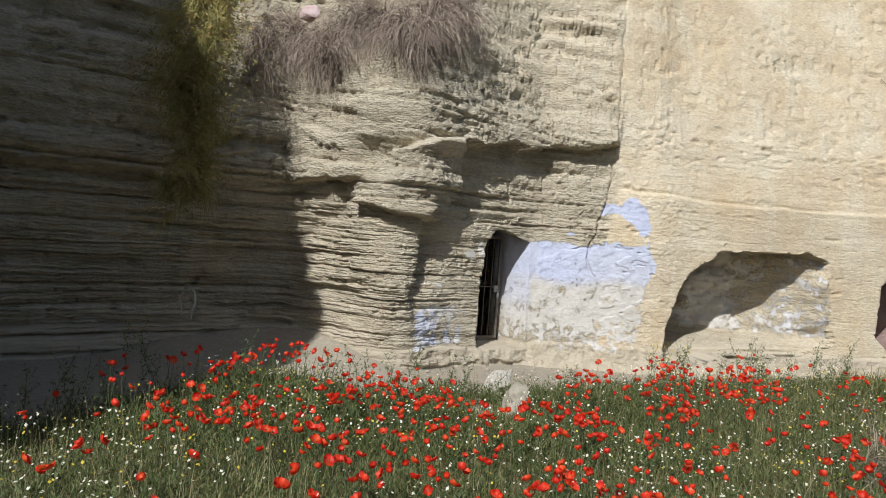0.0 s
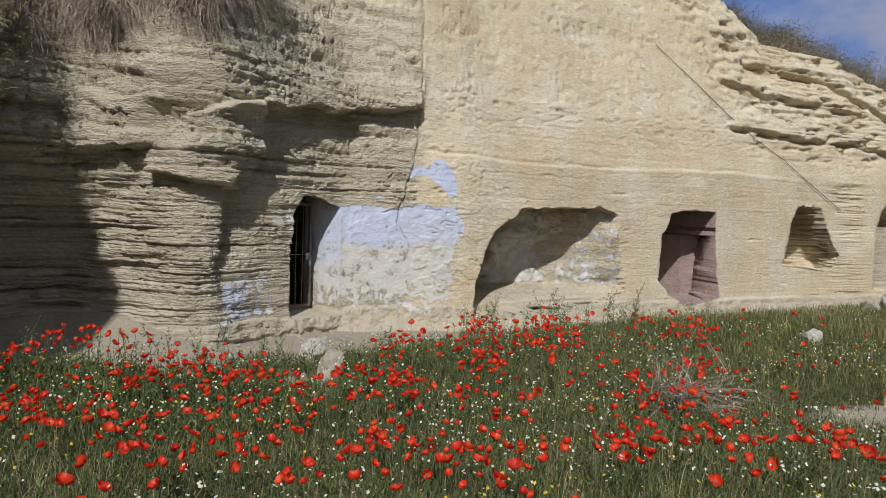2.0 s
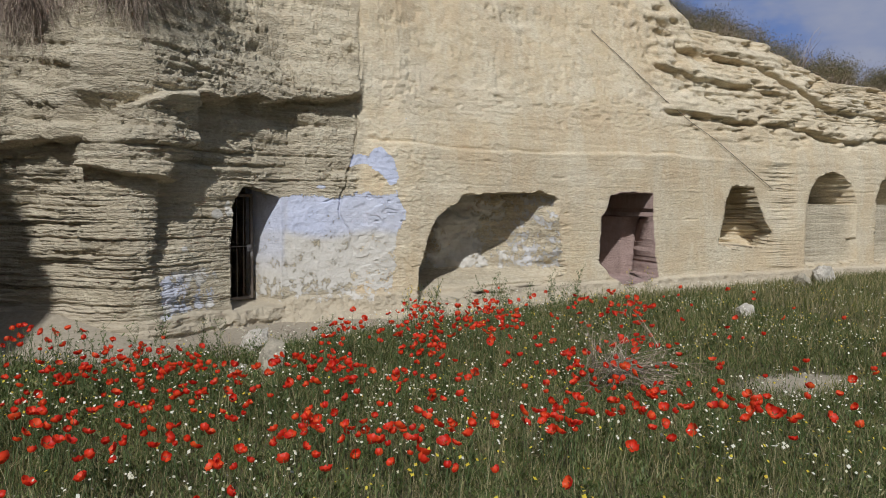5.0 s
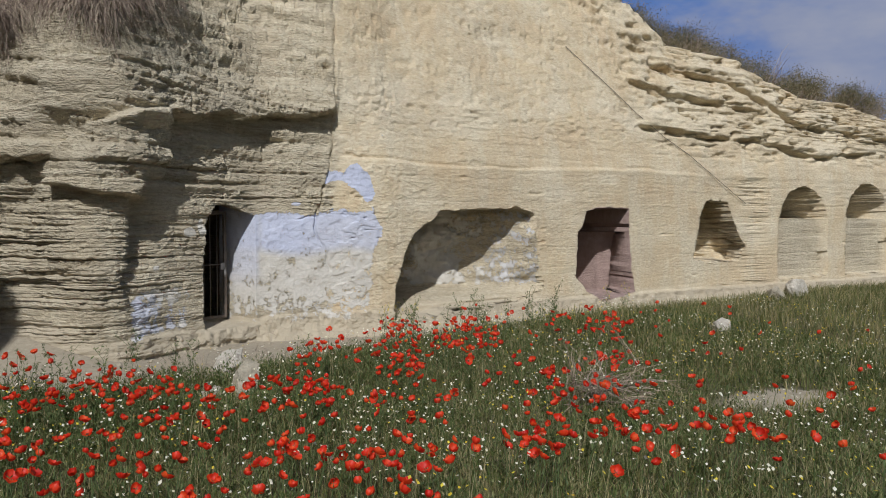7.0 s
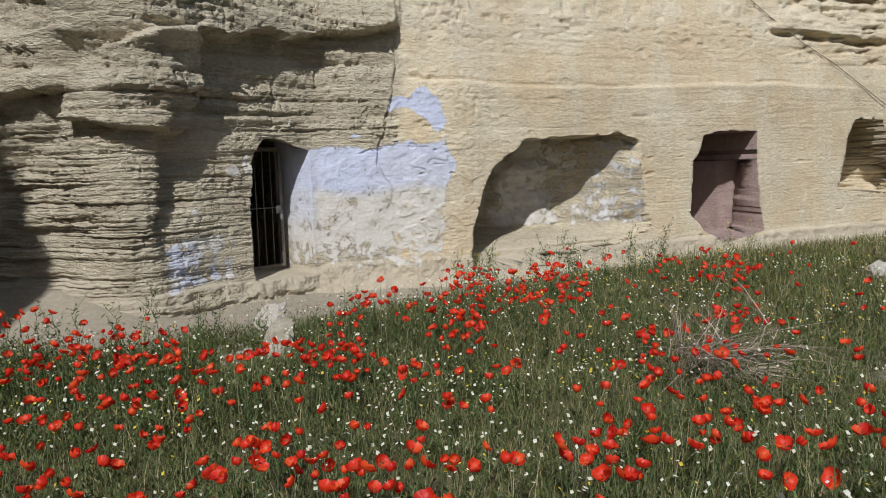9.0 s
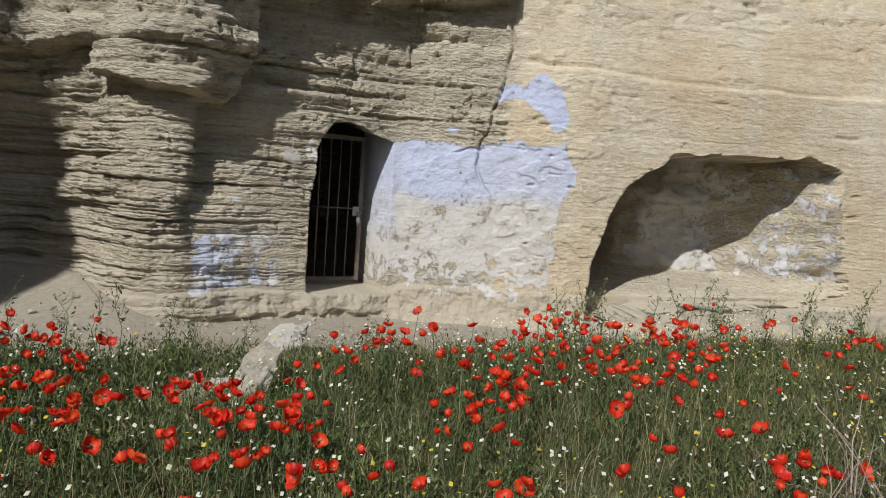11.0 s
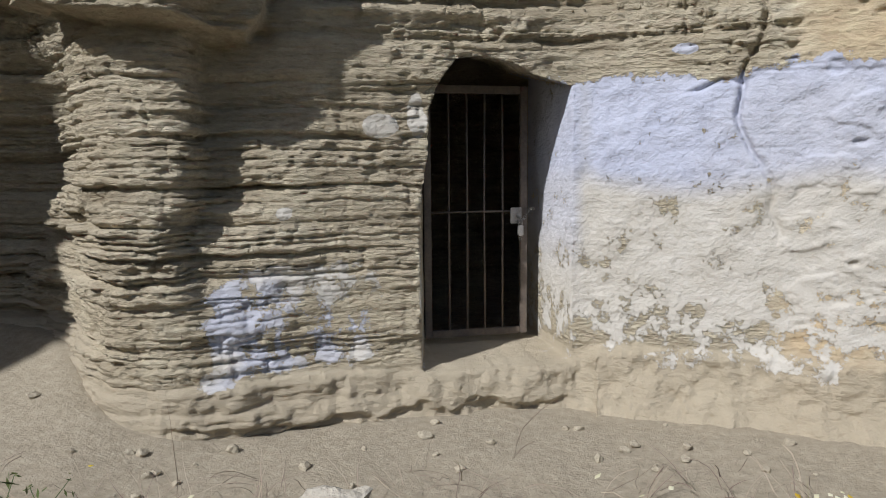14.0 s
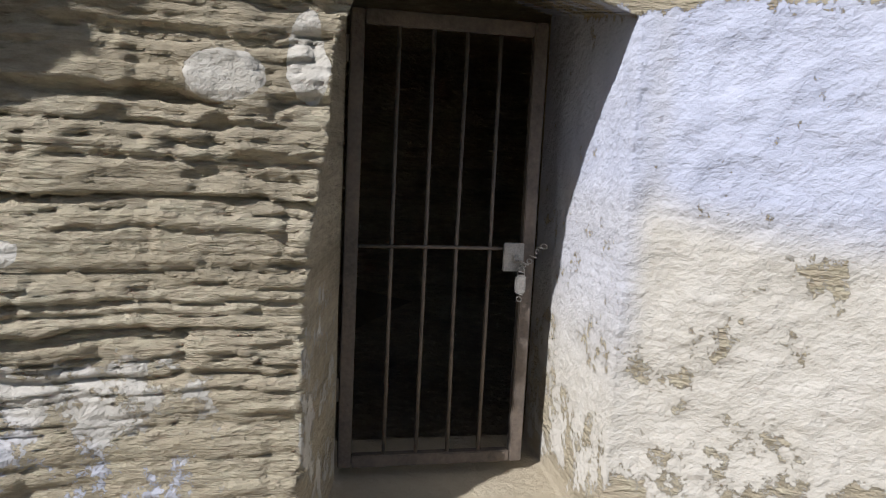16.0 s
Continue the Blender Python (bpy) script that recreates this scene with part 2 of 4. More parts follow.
def inward(x):
    k = np.linspace(-0.16, 0.16, 9)
    slope = np.mean([(np.interp(x + d + 0.02, PX, PY) - np.interp(x + d - 0.02, PX, PY)) / 0.04 for d in k], 0)
    door = smooth(0.36, 0.5, x) * (1 - smooth(1.36, 1.5, x))
    slope = slope * (1 - door) + 0.691 * door
    return -slope / np.hypot(slope, 1), 1 / np.hypot(slope, 1)


def outline(px, pz, poly):
    """Distance to a closed outline, below zero inside."""
    q = np.array(poly, float)
    best, inside = np.full(px.shape, 1e9), np.zeros(px.shape, bool)
    for (ax, az), (bx, bz) in zip(q, np.roll(q, -1, 0)):
        dx, dz = bx - ax, bz - az
        k = np.clip(((px - ax) * dx + (pz - az) * dz) / (dx * dx + dz * dz + 1e-12), 0, 1)
        best = np.minimum(best, np.hypot(px - ax - k * dx, pz - az - k * dz))
        inside ^= ((az > pz) != (bz > pz)) & (px < dx * (pz - az) / (dz + 1e-12) + ax)
    return np.where(inside, -best, best)


DOOR = [(0.56, -0.02), (0.54, 0.5), (0.56, 0.9), (0.60, 1.2), (0.61, 1.45), (0.66, 1.62), (0.74, 1.74), (0.88, 1.76), (1.04, 1.71), (1.12, 1.66), (1.31, 1.60), (1.31, -0.02)]
CAVE = [(3.42, -0.14), (3.45, 0.16), (3.49, 0.5), (3.65, 1.01), (3.82, 1.31), (4.0, 1.45), (4.2, 1.58), (4.3, 1.68), (4.81, 1.71), (5.62, 1.73), (5.79, 1.77), (6.13, 1.70), (6.24, 1.64), (6.34, 0.88), (6.46, 0.29), (5.86, 0.1), (4.7, 0.02), (4.0, -0.08)]
THIRD = [(7.2, 0.44), (7.21, 1.32), (7.34, 1.47), (7.43, 1.69), (7.61, 1.76), (8.47, 1.75), (8.47, 1.28), (8.52, 0.6), (8.64, 0.14), (7.84, -0.01), (7.4, 0.23)]
HOLLOW = [(10.35, 0.76), (10.55, 1.63), (10.76, 1.95), (11.42, 1.94), (11.57, 1.63), (11.73, 1.29), (12.0, 0.94), (11.74, 0.6), (11.12, 0.66), (10.79, 0.6)]
ARCH_A = [(13.05, 0.2), (13.05, 1.55), (13.18, 1.95), (13.42, 2.18), (13.85, 2.32), (14.3, 2.24), (14.62, 2.02), (14.8, 1.6), (14.86, 0.2)]
ARCH_B = [(15.55, 0.2), (15.55, 1.72), (15.75, 2.15), (16.1, 2.38), (16.5, 2.46), (16.95, 2.3), (17.25, 2.0), (17.35, 1.6), (17.4, 0.2)]
ALCOVE = [(-3.5, 0.35), (-3.3, 1.5), (-2.6, 2.0), (-1.75, 2.14), (-1.25, 2.06), (-1.36, 1.6), (-1.7, 1.1), (-2.0, 0.6), (-2.4, 0.3)]
BLOCK = [(-1.2, 1.97), (-0.66, 1.84), (-0.14, 1.78), (-0.02, 2.1), (0.02, 2.7), (0.03, 3.0), (-0.4, 2.9), (-0.84, 2.66), (-1.1, 2.24)]


def rim(x):
    """The height of the cliff's upper edge."""
    return np.interp(x, [-9, 7.5, 8.5, 9.47, 9.95, 10.3, 12.36, 12.9, 13.67, 14.3, 16, 17, 18.2, 20, 30], [7.2, 7.0, 6.6, 5.9, 5.5, 5.25, 5.16, 4.85, 4.62, 4.42, 4.43, 4.27, 4.1, 4.0, 3.6])


def layers(x, z, seed, thick, wander):
    """Beds of rock of uneven thickness: each stands out by its own amount, with a groove between."""
    rs = np.random.RandomState(seed)
    edges = np.cumsum(rs.uniform(0.35, 1.7, 600) * thick) - 3.0
    k = np.clip(np.searchsorted(edges, z) - 1, 0, 598)
    f = (z - edges[k]) / (edges[k + 1] - edges[k])
    reach = x / wander * (0.6 + 0.9 * vn(k * 1.37, k * 0.0, seed + 60)) + k * 13.7 + 0.35 * vn(x / (wander * 0.3), k * 2.0, seed + 61)
    cell = np.floor(reach)
    q = reach - cell
    block = lattice(seed + 62)[k % 256, cell.astype(int) % 256]
    own = block * 0.5 + vn(x / (wander * 1.7) + k * 7.1, k * 5.0, seed + 50) * 0.5
    groove = 0.15 + 0.75 * vn(x / (wander * 2.0), k * 3.3, seed + 63)
    return own - 0.5 - groove * np.abs(2 * f - 1) ** 6 - 0.22 * np.exp(-(np.minimum(q, 1 - q) * wander / 0.012) ** 2)


def cliff_relief(x, z):
    """How far the face stands out (+) or back (-) from the foot line, and the surface's tints."""
    dip = -0.13 * np.clip(2.5 - x, -1, 5) * smooth(2.2, 3.3, z) + 0.05 * (fbm(x * 0.5, z * 0.5, 3) - 0.5)
    zz = z + dip + 0.02 * (vn(x * 3, z * 2, 9) - 0.5) + 0.04 * (fbm(x * 9, z * 12, 12, 4) - 0.45)
    left = 1 - smooth(2.42, 2.55, x + 0.06 * np.sin(z * 3.1))
    ruff = 0.03 + 0.97 * left
    upper = smooth(8.0, 10.5, x + 0.6 * (z - 4)) * smooth(2.6, 3.4, z)
    patch = np.exp(-((x - 5.5) / 0.65) ** 2 - ((z - 4.85) / 0.35) ** 2) + 0.7 * np.exp(-((x - 5.2) / 0.3) ** 2 - ((z - 3.4) / 0.35) ** 2) + 0.9 * np.exp(-((x - 7.0) / 0.5) ** 2 - ((z - 5.0) / 0.3) ** 2)
    low = np.exp(-((x - 12.2) / 0.5) ** 2) * (1 - smooth(2.2, 3.2, z)) + 0.5 * smooth(16, 18, x)
    ruff = np.clip(np.maximum.reduce([ruff, 0.1 + 0.9 * upper, patch, 0.8 * low]), 0, 1)
    wall = smooth(1.10, 1.25, x) * (1 - smooth(3.1, 3.3, x)) * (1 - smooth(1.61, 1.68, z))
    ruff = ruff * (1 - 0.93 * wall) * (1 + 1.1 * (1 - smooth(-2.8, -1.9, x))) * (1 - 0.9 * smooth(0.4, 0.5, x) * (1 - smooth(1.3, 1.4, x)) * (1 - smooth(0.05, 0.15, z))) * (0.55 + 0.85 * smooth(0.30, 0.62, fbm(x * 1.3 + 3, z * 2.8, 55))) * (1 - 0.48 * smooth(-0.1, 0.1, x) * (1 - smooth(1.75, 1.9, z))) * (1 - 0.75 * (1 - smooth(-0.02, 0.12, z)))
    chips = smooth(0.50, 0.56, fbm(x * 5.0, z * 6.5, 65)) * (1 - left)
    d = ruff * (0.085 * layers(x, zz, 11, 0.16, 0.9) + 0.06 * layers(x, zz, 21, 0.045, 0.45) + 0.022 * layers(x, zz, 31, 0.017, 0.25))
    far = 1 - smooth(-2.6, -1.8, x)
    near = 1 - 0.85 * smooth(3.3, 4.2, x)
    d += far * (0.20 * layers(x, zz, 41, 0.24, 1.3) + 0.16 * (fbm(x * 1.1, z * 1.4, 66) - 0.5))
    d += 0.05 * (fbm(x * 1.2, z * 1.2, 60) - 0.5) + (0.012 + 0.010 * left) * (fbm(x * 6, z * 6, 70) - 0.5) + near * 0.014 * (fbm(x * 13, z * 13, 75, 3) - 0.45) * (0.6 + 0.6 * wall) + near * 0.014 * chips + near * 0.030 * (fbm(x * 19, z * 31, 80, 4) - 0.45) * (0.15 + 0.85 * np.clip(ruff, 0, 1))
    # flakes broken out of the beds
    d -= 0.035 * smooth(0.56, 0.60, fbm(x * 3.6, z * 8.0, 84)) * left * (1 - wall) * np.clip(ruff, 0, 1)
    # shallow pits and upright tool marks in the smooth face
    d -= (1 - left) * (0.024 * smooth(0.62, 0.66, fbm(x * 5.0, z * 8, 86, 2)) + 0.004 * smooth(0.50, 0.62, fbm(x * 15, z * 3.5, 88)))
    # the upper face leans out on the one side, and back on the other
    lip = left * smooth(-0.3, 0.1, x) * smooth(-0.012, 0.012, z + 0.03 * np.sin(x * 7) + 0.05 * (vn(x * 4, x * 0, 5) - 0.5) - (2.93 + 0.11 * x * 0.8))
    ledge = 0.32 * lip * (1 - 0.95 * smooth(3.1, 3.8, z) * smooth(-0.3, 1.3, x)) * (1 - 0.35 * smooth(3.1, 5.0, z))
    brow = z - np.interp(x, [-3.2, -1.25], [2.15, 2.3]) + 0.06 * (vn(x * 5, x * 0, 7) - 0.5)
    over = left * 0.28 * (smooth(-0.03, 0.03, brow) * (1 - smooth(-1.35, -1.1, x)) + smooth(2.6, 3.0, z) * smooth(-1.35, -1.1, x) * (1 - smooth(-0.15, 0.05 + 1.8 * smooth(2.98, 3.15, z), x))) * (1 - smooth(3.3, 5, z))
    d += np.maximum(ledge, over)
    d -= 0.16 * np.clip(z - 2.5, 0, 9) * smooth(2.4, 4, x) + 0.10 * np.clip(z - 3.3, 0, 9)
    # ledge of the golden wall
    d += 0.05 * (1 - smooth(-0.03, 0.03, z - 2.46 - 0.04 * np.sin(x * 0.9) - 0.03 * vn(x * 3, x * 0, 6))) * smooth(2.5, 2.8, x) * (1 - smooth(9, 12, x))
    zl = 2.47 + 0.05 * np.sin(x * 0.9) + 0.05 * vn(x * 3, x * 0, 6)
    d -= 0.045 * np.exp(-((z - zl) / 0.014) ** 2) * smooth(2.5, 2.8, x) * (1 - smooth(8.5, 10, x)) * smooth(0.25, 0.5, vn(x * 1.7, x * 0, 8))
    d -= 0.035 * smooth(0.58, 0.66, fbm(x * 8, z * 19, 170)) * smooth(2.6, 3.0, x) * smooth(2.7, 3.3, z)
    # block, front of the pier, chiselled flat beside it
    sd = outline(x + 0.05 * (vn(x * 5, z * 9, 91) - 0.5), z + 0.05 * (vn(x * 4, z * 4, 92) - 0.5), BLOCK)
    d += 0.27 * (1 - smooth(-0.04, 0.01, sd)) + 0.05 * (1 - smooth(-0.3, -0.05, sd))
    edge = np.interp(z, [0.1, 0.45, 0.73, 1.0, 1.4, 1.7], [-0.39, -0.37, -0.44, -0.36, -0.33, -0.31]) + 0.06 * (vn(x * 0, z * 6, 93) - 0.5) + 0.05 * layers(x * 0, zz, 21, 0.045, 0.45)
    cut = np.interp(z, [0.35, 0.7, 1.3, 1.8, 2.2, 2.6], [0.0, 0.12, 0.22, 0.22, 0.08, 0.0])
    d += 0.03 * (1 - smooth(-0.10, 0.02, x - edge)) * smooth(-1.3, -1.0, x) * (1 - smooth(1.9, 2.0, z)) * smooth(0.2, 0.6, z)
    d -= cut * smooth(-0.05, 0.05, x - edge) * (1 - smooth(0.0, 0.42, x - edge))
    sd = outline(x + 0.1 * (vn(x * 3, z * 3, 95) - 0.5), z, ALCOVE)
    d -= 0.38 * (1 - smooth(-0.75, 0.12, sd))
    # the battered foot
    base = np.exp(-np.clip(z + 0.35, 0, 9) / 0.16)
    d += (0.10 + 0.14 * smooth(1.0, 1.6, x)) * base
    toe = 1 - smooth(-0.03, 0.03, z - 0.0 - 0.10 * (fbm(x * 4, z * 4, 97) - 0.5) - 0.10 * smooth(1.2, 1.6, x))
    d += (0.05 + 0.14 * (fbm(x * 9, z * 6, 101) - 0.5)) * toe * smooth(-0.6, -0.4, x)
    d -= 0.05 * (1 - smooth(-0.24, -0.19, z + 0.16 * (fbm(x * 9, z * 9, 103) - 0.5))) * smooth(-0.6, -0.4, x) * (1 - smooth(1.0, 1.5, x))
    # broken ledges high on the far face
    for xs, zs in (([8.8, 9.25, 10.05, 11.07, 12.6], [4.4, 4.3, 4.14, 4.1, 4.0]), ([8.9, 9.2, 11.1, 12.6, 13.5, 14.5, 17.0], [3.45, 3.42, 3.3, 3.32, 3.12, 3.0, 3.26]), ([9.5, 12, 14, 18], [4.75, 4.6, 3.75, 3.6])):
        hz = z - np.interp(x, xs, zs) + 0.08 * (fbm(x * 3, z * 0, 105) - 0.5)
        reach = smooth(xs[0] - 0.1, xs[0] + 0.4, x) * (1 - smooth(xs[-1] - 0.4, xs[-1] + 0.2, x))
        d += reach * (0.10 * smooth(-0.03, 0.04, hz) * (1 - smooth(0.1, 0.6, hz)) - 0.20 * np.exp(-((hz + 0.05) / 0.045) ** 2) * smooth(0.35, 0.5, vn(x * 2.3, x * 0, 106)))
    d -= 0.14 * upper * smooth(0.57, 0.62, fbm(x * 3.6, z * 9, 107)) + 0.10 * upper * (fbm(x * 1.6, z * 2.0, 108) - 0.5)
    # the fissure
    line = np.interp(z, [0.2, 0.76, 0.99, 1.21, 1.41, 1.61, 1.83, 2.17, 2.6, 4.0], [2.2, 2.41, 2.38, 2.28, 2.19, 2.2, 2.3, 2.4, 2.48, 2.55]) + 0.05 * (vn(z * 9, z * 0, 98) - 0.5)
    fork = np.abs(z - (1.60 + 0.25 * (x - 2.2) + 0.05 * (vn(x * 9, x * 0, 100) - 0.5)))
    d -= 0.03 * np.exp(-(fork / 0.012) ** 2) * smooth(1.9, 2.0, x) * (1 - smooth(2.2, 2.3, x))
    d -= 0.06 * np.exp(-((x - line) / 0.015) ** 2) * smooth(0.68, 0.8, z) * (0.4 + vn(z * 5, z * 0, 99))
    # a flat dab of old mortar
    dab = 1 - smooth(0.9, 1.05, (((x - 0.38 + 0.25 * (z - 1.36)) / 0.085) ** 4 + ((z - 1.36 + 0.2 * (x - 0.38)) / 0.07) ** 4) ** 0.25 + 0.5 * (fbm(x * 14, z * 14, 109) - 0.47))
    d = d * (1 - 0.8 * dab) + 0.008 * dab
    # tints
    t = fbm(x * 1.6, z * 1.6, 120)
    rag = 0.17 * (fbm(x * 6, z * 6, 130) - 0.47)
    whiten = (1 - smooth(-0.08, 0.10, outline(x + rag, z + rag, [(0.9, 0.05), (0.9, 1.6), (1.3, 1.63), (2.15, 1.63), (2.3, 1.68), (3.12, 1.69), (3.22, 1.5), (3.2, 1.2), (3.06, 0.9), (3.1, 0.5), (3.04, 0.03), (2.2, 0.0), (1.7, 0.03)])))
    fade = smooth(-0.05, 0.65, z)
    paint = whiten * (0.42 + 0.33 * fade + 0.10 * smooth(0.95, 1.15, z))
    tip = 1 - smooth(-0.03, 0.04, outline(x + rag, z + rag, [(2.40, 2.30), (2.66, 2.27), (2.74, 2.38), (2.98, 2.36), (3.08, 2.18), (3.16, 1.97), (3.08, 1.84), (2.91, 1.93), (2.7, 2.10), (2.40, 2.14)]))
    paint = np.maximum(paint, 0.85 * tip)
    daub = 1 - smooth(-0.04, 0.06, outline(x + rag, z + rag, [(-0.36, 0.02), (-0.34, 0.5), (-0.1, 0.62), (0.36, 0.66), (0.38, 0.05)]))
    paint = np.maximum(paint, daub * (0.46 + 0.16 * (1 - smooth(0.0, 0.5, np.abs(x + 0.2)))))
    for cx, cz, w, h in ((0.38, 1.36, 0.085, 0.07), (0.55, 1.42, 0.05, 0.13), (-0.02, 0.9, 0.03, 0.03), (1.93, 1.78, 0.07, 0.03)):
        paint = np.maximum(paint, 0.95 * (1 - smooth(0.8, 1.15, np.hypot((x - cx + rag * 0.3) / w, (z - cz + rag * 0.3) / h))))
    blue = np.clip(smooth(0.95, 1.15, z + 0.05 * np.sin(x * 4)) * smooth(1.2, 1.5, x) * (0.55 + 0.8 * t) + tip + 0.6 * (1 - smooth(1.30, 1.40, x)) * smooth(0.8, 1.0, x) * smooth(0.4, 0.9, z) + 0.7 * daub * smooth(0.5, 0.6, t), 0, 1)
    warm = smooth(2.4, 2.75, x + 0.3 * (t - 0.5) + 0.15 * smooth(2.0, 1.0, z)) * (0.55 + 0.9 * t) * (1 - 0.35 * upper) * (1 - 0.6 * patch)
    warm = np.clip(warm + 0.35 * smooth(3.4, 4.4, z) * smooth(0, 1, x), 0, 1)
    sand = np.clip((1 - smooth(-0.05, 0.12, z - 0.08 * smooth(1.2, 1.5, x) - 0.06 * (t - 0.5) - 0.25 * (1 - smooth(-1.6, -0.6, x)))) * 0.9, 0, 1)
    return d, dict(paint=paint, blue=blue, warm=warm, sand=sand, pink=x * 0)


def cliff():
    cols = np.concatenate([np.arange(-9, -5.2, 0.10), np.arange(-5.2, -1.7, 0.032), np.arange(-1.7, -0.8, 0.0165), np.arange(-0.8, 2.3, 0.0105), np.arange(2.3, 3.6, 0.0165), np.arange(3.6, 9.2, 0.034), np.arange(9.2, 18, 0.055), np.arange(18, 30.1, 0.25)])
    rows = np.concatenate([np.arange(-0.7, -0.3, 0.1), np.arange(-0.3, 1.9, 0.0078), np.arange(1.9, 2.35, 0.0165), np.arange(2.35, 3.5, 0.024), np.arange(3.5, 7.01, 0.05)])
    x, zr = np.meshgrid(cols, rows)
    z = np.where(zr > 3.4, 3.4 + (zr - 3.4) * (rim(x) - 3.4) / 3.6, zr)
    step = np.interp(x, [-5.3, -5.1, -1.8, -1.6, -0.9, -0.7, 2.2, 2.4, 3.5, 3.7, 9.1, 9.3, 17.9, 18.1], [0.1, 0.032, 0.032, 0.0165, 0.0165, 0.0112, 0.0112, 0.0165, 0.0165, 0.034, 0.034, 0.055, 0.055, 0.25])
    holes = []
    for poly, name in ((DOOR, "door"), (CAVE, "cave"), (THIRD, "third"), (HOLLOW, "hollow"), (ARCH_A, "arch"), (ARCH_B, "arch")):
        rag = 0.0 if name == "door" else 0.04
        wob = lambda a, b: (a + rag * (vn(a * 7, b * 7, 140) - 0.5), b + rag * (vn(a * 7, b * 7, 141) - 0.5))
        sd = outline(*wob(x, z), poly)
        gx, gz = (outline(*wob(x + 1e-3, z), poly) - sd) / 1e-3, (outline(*wob(x, z + 1e-3), poly) - sd) / 1e-3
        near = np.abs(sd) < 0.62 * step
        g2 = np.maximum(gx * gx + gz * gz, 0.3)
        x, z = x - np.where(near, sd * gx / g2, 0), z - np.where(near, sd * gz / g2, 0)
        holes.append((name, np.where(near, 0.0, sd)))
    d, tint = cliff_relief(x, z)
    gone = np.zeros(x.shape, bool)
    aside, rise = np.zeros(x.shape), np.zeros(x.shape)
    for name, sd in holes:
        inn = sd < -1e-6
        if name == "door":
            jamb = (x - 0.56) / 0.12 + 0.10 * (fbm(x * 8, z * 8, 149) - 0.5)
            d = np.where(inn, -np.where(x < 0.68, np.clip(0.62 * jamb, 0, 0.95), 0.95), d)
            gone |= inn & (x > 0.69)
            aside = np.where(inn & (x > 0.95), 0.07, aside)
            rise = np.where(inn & (z > 1.4), 0.16, rise)
            tint["paint"] = np.where(inn & (x < 0.7), 0.42 - 0.3 * smooth(0.6, 0.9, z), tint["paint"])
        elif name == "cave":
            deep = np.interp(x, [3.4, 4.15, 4.3, 4.9, 5.45, 5.75, 5.82, 6.0, 6.06, 6.4], [1.75, 1.9, 1.45, 1.3, 1.0, 0.8, 0.58, 0.5, 0.28, 0.04]) + 0.62 * (fbm(x * 2.4, z * 2.4, 150) - 0.5) + 0.06 * (fbm(x * 9, z * 5, 156) - 0.5)
            floor = smooth(0.06, 0.30, z - 0.05 * (x - 4))
            d = np.where(inn, -deep * (0.25 + 0.75 * np.maximum(floor, smooth(0.05, 0.5, -sd) * 0)), d)
            tint["paint"] = np.where(inn, np.clip(0.36 + 0.42 * smooth(4.3, 4.8, x) - 0.36 * smooth(5.0, 5.5, x) + 0.1 * smooth(0.9, 0.3, z), 0, 0.95) * smooth(0.28, 0.42, z), tint["paint"])
            tint["blue"] = np.where(inn, 0.25 * smooth(5.6, 5.9, x), tint["blue"])
            tint["warm"] = np.where(inn, 0.15, tint["warm"])
        elif name == "third":
            deep = np.where((x < 8.10) | (z > 1.28 + 0.05 * (x - 8)), 3.4, 1.0 - 0.6 * (x - 8.10) + 6.0 * np.clip(x - 8.27 - 0.10 * z, 0, 1)) + 0.08 * (fbm(x * 4, z * 4, 151) - 0.5)
            d = np.where(inn, -deep, d)
            aside = np.where(inn, 0.55 * (x - 7.2) / 1.27, aside)
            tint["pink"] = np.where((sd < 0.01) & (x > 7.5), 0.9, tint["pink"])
        elif name == "hollow":
            d = np.where(inn, np.minimum(-1.7 + 0.35 * layers(x, z, 61, 0.12, 0.6) + 0.8 * (fbm(x * 3, z * 5, 157) - 0.5) + 1.1 * smooth(11.1, 11.9, x), 0.05), d)
            aside = np.where(inn, 0.35 * smooth(10.4, 11.7, x), aside)
        else:
            fill = 1.56 + 0.04 * (vn(x * 4, x * 0, 152) - 0.5)
            brick = 0.02 * np.maximum(np.abs(((z / 0.19) % 1) - 0.5) ** 6, np.abs(((x / 0.4 + 0.5 * np.floor(z / 0.19)) % 1) - 0.5) ** 8) * 64
            d = np.where(inn, np.where(z > fill, -1.5, -0.22 - brick * 0.6 + 0.05 * (fbm(x * 5, z * 5, 153) - 0.5)), d)
            tint["warm"] = np.where(inn, 0.1, tint["warm"])
    nx, ny = inward(x)
    vx, vy = x - d * nx + aside, foot(x) - d * ny + aside * 0.69 * (x < 2)
    z = z + rise
    # the slope above the rim
    extra = 9
    k = np.arange(1, extra + 1)[:, None]
    lift = 0.9 * k ** 0.75 * (0.35 + 0.5 * vn(x[-1] * 0.9, k * 0.7, 160))
    tx, ty, tz = vx[-1] + nx[-1] * k * 1.1, vy[-1] + ny[-1] * k * 1.1, z[-1] + lift * 0.55
    vx, vy, z = np.vstack([vx, tx]), np.vstack([vy, ty]), np.vstack([z, tz])
    r, c = vx.shape
    idx = np.arange(r * c).reshape(r, c)
    quads = np.stack([idx[:-1, :-1], idx[:-1, 1:], idx[1:, 1:], idx[1:, :-1]], -1)
    g = np.zeros((r, c), bool)
    g[: gone.shape[0]] = gone
    keep = ~(g[:-1, :-1] & g[:-1, 1:] & g[1:, 1:] & g[1:, :-1])
